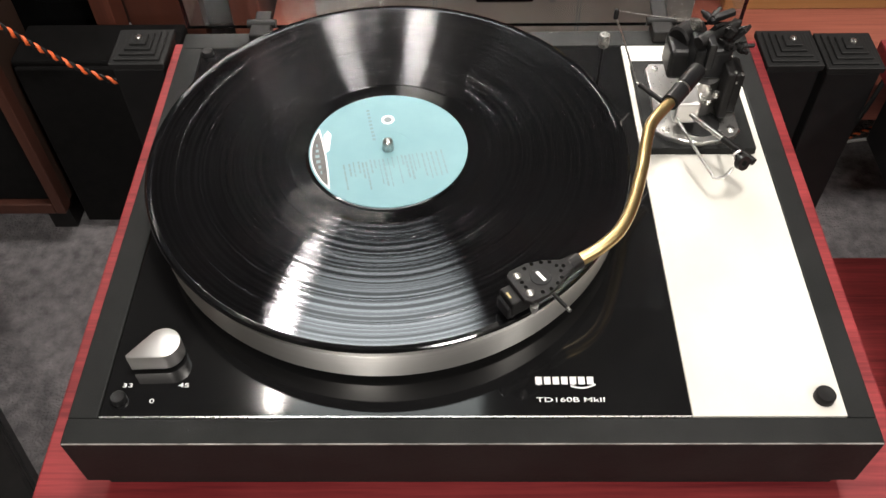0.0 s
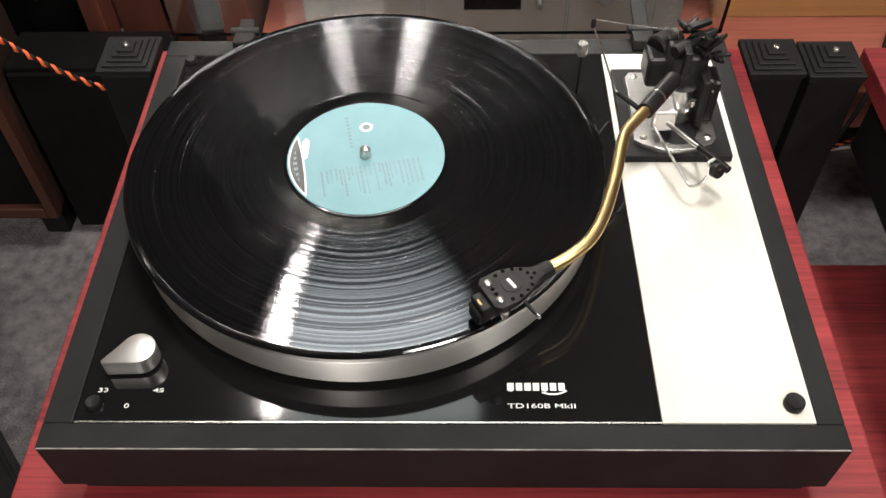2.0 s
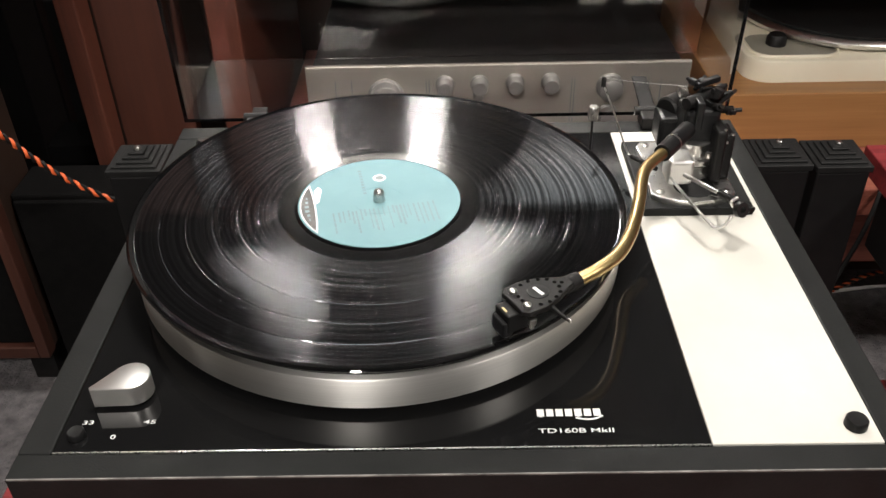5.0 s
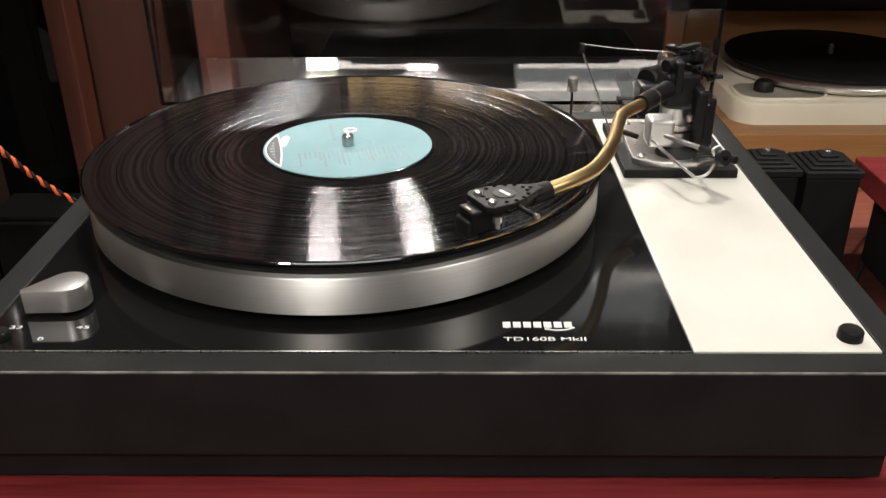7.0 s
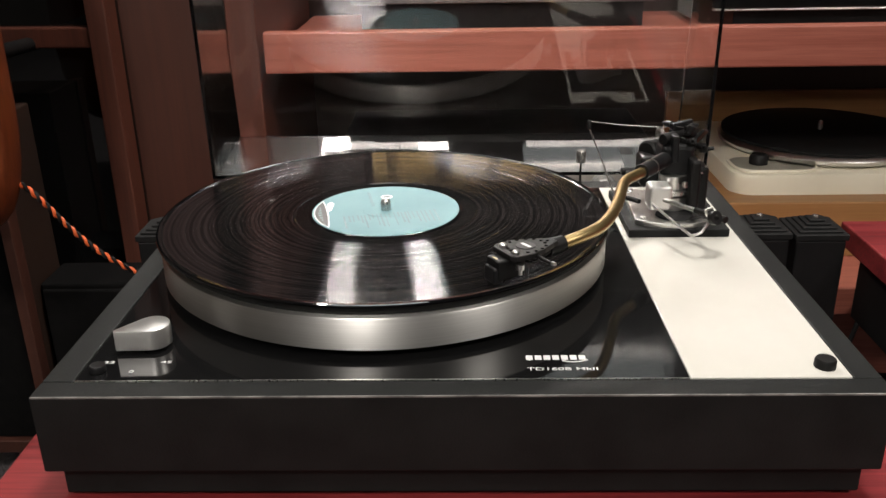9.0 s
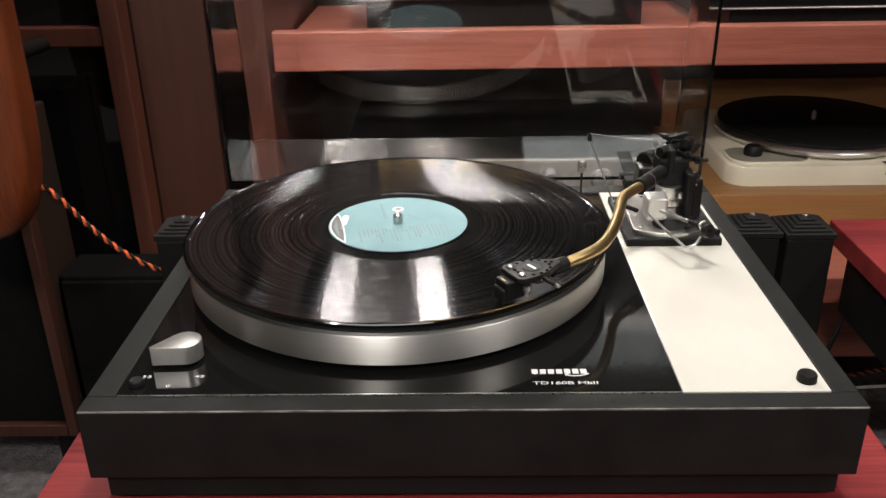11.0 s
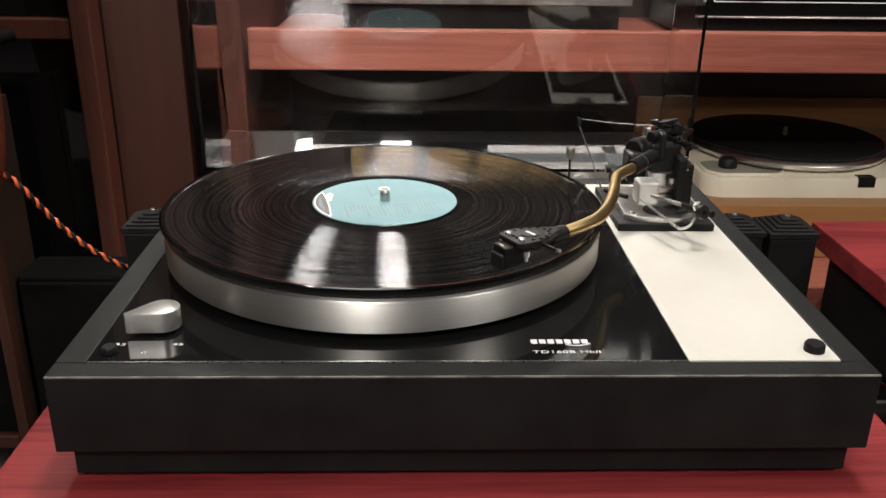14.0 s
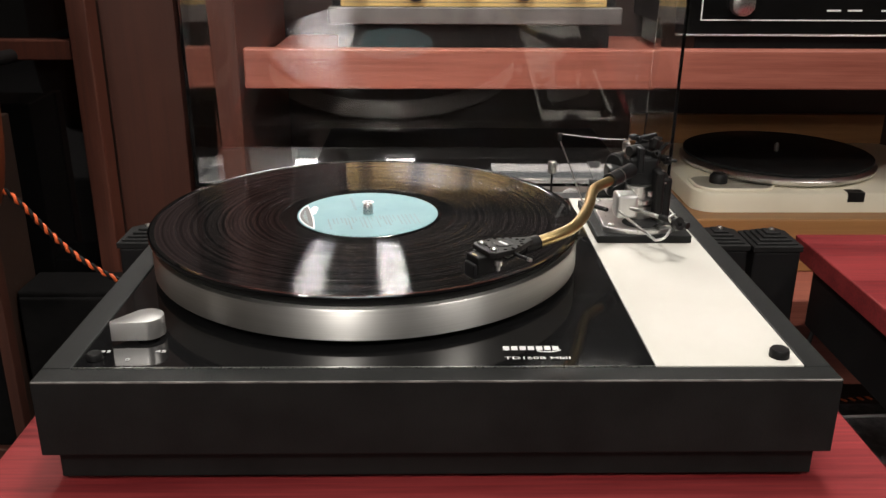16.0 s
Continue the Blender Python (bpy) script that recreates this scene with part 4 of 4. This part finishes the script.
for x in (0.03, 0.31):
    for y in (0.03, 0.20):
        part("foot", lathe(B(), [(0, 0), (0.012, 0), (0.013, 0.040), (0, 0.040)], 16, (x, y, 0)), RUBBER, gld)
# Black block puts the shade under the receiver into the foot gap.
part("base", box(B(), -0.006, 0.346, 0.012, 0.22, 0.006, 0.0398), BLACK, gld, "black recessed base")

# ---- things at the side ----
spk = thing("floor_speaker", "floor-standing loudspeaker with black grille in a brown wooden frame", "loudspeaker", (-0.43, 0.5, FLOOR))
def spart(*a, **k):
    ob = part(*a, **k)
    ob.location -= Vector((-0.43, 0.5, FLOOR))
    return ob


spart("cabinet", box(B(), -0.560, -0.292, 0.5085, 0.585, FLOOR + 0.061, 0.02, 0.002), DARK_WOOD, spk)
spart("grille", box(B(), -0.541, -0.3035, 0.498, 0.508, FLOOR + 0.0785, 0.0, 0.001), CLOTH, spk, "black grille cloth")
spart("frame_stile", box(B(), -0.3025, -0.290, 0.489, 0.508, FLOOR + 0.061, 0.02, 0.0015), DULL_WOOD, spk)
spart("frame_stile", box(B(), -0.562, -0.542, 0.489, 0.508, FLOOR + 0.061, 0.02, 0.0015), DULL_WOOD, spk)
spart("frame_rail", box(B(), -0.5415, -0.3030, 0.489, 0.508, FLOOR + 0.061, FLOOR + 0.078, 0.0015), DULL_WOOD, spk)
for x in (-0.54, -0.32):
    spart("foot", box(B(), x - 0.015, x + 0.015, 0.52, 0.57, FLOOR, FLOOR + 0.061), BLACK, spk)

sub = thing("bass_speaker", "low black cloth-covered bass loudspeaker on the carpet", "loudspeaker", (-0.2, 0.555, FLOOR))
part("cabinet", box(B(), -0.09, 0.09, -0.030, 0.035, 0.008, 0.27, 0.003), CLOTH, sub)
part("grille", box(B(), -0.086, 0.086, -0.036, -0.030, 0.014, 0.264, 0.002), CLOTH, sub, "black grille cloth")
for x in (-0.07, 0.07):
    part("foot", box(B(), x - 0.012, x + 0.012, -0.02, 0.02, 0.0, 0.008), RUBBER, sub)

case = thing("equipment_case", "black equipment case standing on the grey carpet", "case", (-0.45, -0.05, FLOOR))
part("shell", prism(B(), [(0.09, 0.35), (0.29, 0.11), (0.29, -0.35), (-0.35, -0.35), (-0.35, 0.35)], 0.006, 0.10, 0.004), BLACK, case)
part("lid_seam", prism(B(), [(0.091, 0.3515), (0.2915, 0.1105), (0.2915, -0.3515), (-0.3515, -0.3515), (-0.3515, 0.3515)], 0.072, 0.075), RUBBER, case)
for x, y in ((0.1, 0.2), (0.2, -0.3), (-0.3, 0.3), (-0.3, -0.3)):
    part("foot", lathe(B(), [(0, 0), (0.015, 0), (0.015, 0.006), (0, 0.006)], 16, (x, y, 0)), RUBBER, case)

# a wooden rounded loudspeaker on a dark stand
ws = thing("wooden_speaker", "rounded orange-brown wooden loudspeaker on a black bracket", "loudspeaker", (-0.285, 0.372, FLOOR))


def bulb_mesh():
    """A shallow rounded body: a super-ellipse in front view, bellied in depth."""
    bm = B()
    rings, seg = [], 40
    for k in range(13):
        u = -1 + 2 * k / 12
        s = (1 - abs(u) ** 3.0) ** (1 / 3.0) if abs(u) < 1 else 0
        ring = []
        for i in range(seg):
            a = 2 * math.pi * i / seg
            c, d = math.cos(a), math.sin(a)
            ring.append(bm.verts.new((0.082 * (0.72 + 0.28 * s) * math.copysign(abs(c) ** 0.55, c), 0.030 * u, 0.20 * (0.78 + 0.22 * s) * math.copysign(abs(d) ** 0.55, d))))
        rings.append(ring)
    for a, b in zip(rings, rings[1:]):
        for i in range(seg):
            bm.faces.new((a[i], a[(i + 1) % seg], b[(i + 1) % seg], b[i]))
    bm.faces.new(rings[0])
    bm.faces.new(rings[-1])
    bmesh.ops.recalc_face_normals(bm, faces=bm.faces)
    return bm


body = part("body", bulb_mesh(), ORANGE_WOOD, ws, "orange-brown wooden body", smooth=True)
body.location = (0, 0, 0.137 - FLOOR)
part("bracket", tube(B(), [(0, 0.02, 0.09 - FLOOR), (0, 0.25, 0.082 - FLOOR)], 0.008, 16), BLACK, ws, "black wall bracket", smooth=True)

# twisted cables
def twisted(name, pts, label, r=0.0016, pitch=0.014):
    c = thing(name, label, "cable", pts[0])
    path = smooth_path([Vector(p) - Vector(pts[0]) for p in pts], 40)
    for s, m, lab_ in ((0, CABLE_ORANGE, "orange strand"), (math.pi, BLACK, "black strand")):
        out, run, up = [], 0.0, None
        for i, q in enumerate(path):
            d = (path[min(i + 1, len(path) - 1)] - path[max(i - 1, 0)]).normalized()
            up = d.orthogonal().normalized() if up is None else (up - up.dot(d) * d).normalized()
            side = d.cross(up)
            if i:
                run += (q - path[i - 1]).length
            a = s + 2 * math.pi * run / pitch
            out.append(q + r * 0.95 * (math.cos(a) * up + math.sin(a) * side))
        part("strand", tube(B(), out, r, 7), m, c, lab_, smooth=True)
    return c


twisted("speaker_cable", [(-0.240, 0.372, 0.012), (-0.213, 0.387, -0.016), (-0.200, 0.392, -0.033), (-0.184, 0.404, -0.065), (-0.163, 0.413, -0.094), (-0.138, 0.418, -0.1155), (-0.118, 0.427, -0.130), (-0.080, 0.440, -0.150)], "twisted orange and black loudspeaker cable")
twisted("speaker_cable", [(0.600, 0.600, FLOOR + 0.004), (0.665, 0.618, FLOOR + 0.012), (0.715, 0.640, FLOOR + 0.030), (0.781, 0.668, FLOOR + 0.034), (0.880, 0.690, FLOOR + 0.030)], "twisted orange and black cable over the carpet")
wc = thing("white_cable", "thin white cable lying on the carpet", "cable", (0.66, 0.655, FLOOR + 0.0025))
part("lead", tube(B(), smooth_path([(0, 0, 0), (0.088, 0.016, 0), (0.155, 0.024, 0), (0.35, 0.035, 0)], 8), 0.0025, 8), WHITE_INK, wc, smooth=True)

# a black lead that hangs over the front of the wall unit's low shelf
lead = thing("power_lead", "black power lead hanging over the low shelf to the carpet", "cable", (0.700, 0.600, -0.197))
part("lead", tube(B(), smooth_path([(0, 0, 0), (-0.022, -0.045, 0), (-0.030, -0.066, -0.006), (-0.048, -0.085, -0.055), (-0.080, -0.100, -0.140), (-0.110, -0.115, -0.225), (-0.140, -0.100, -0.250), (-0.190, -0.060, -0.250)], 8), 0.0028, 8), RUBBER, lead, smooth=True)
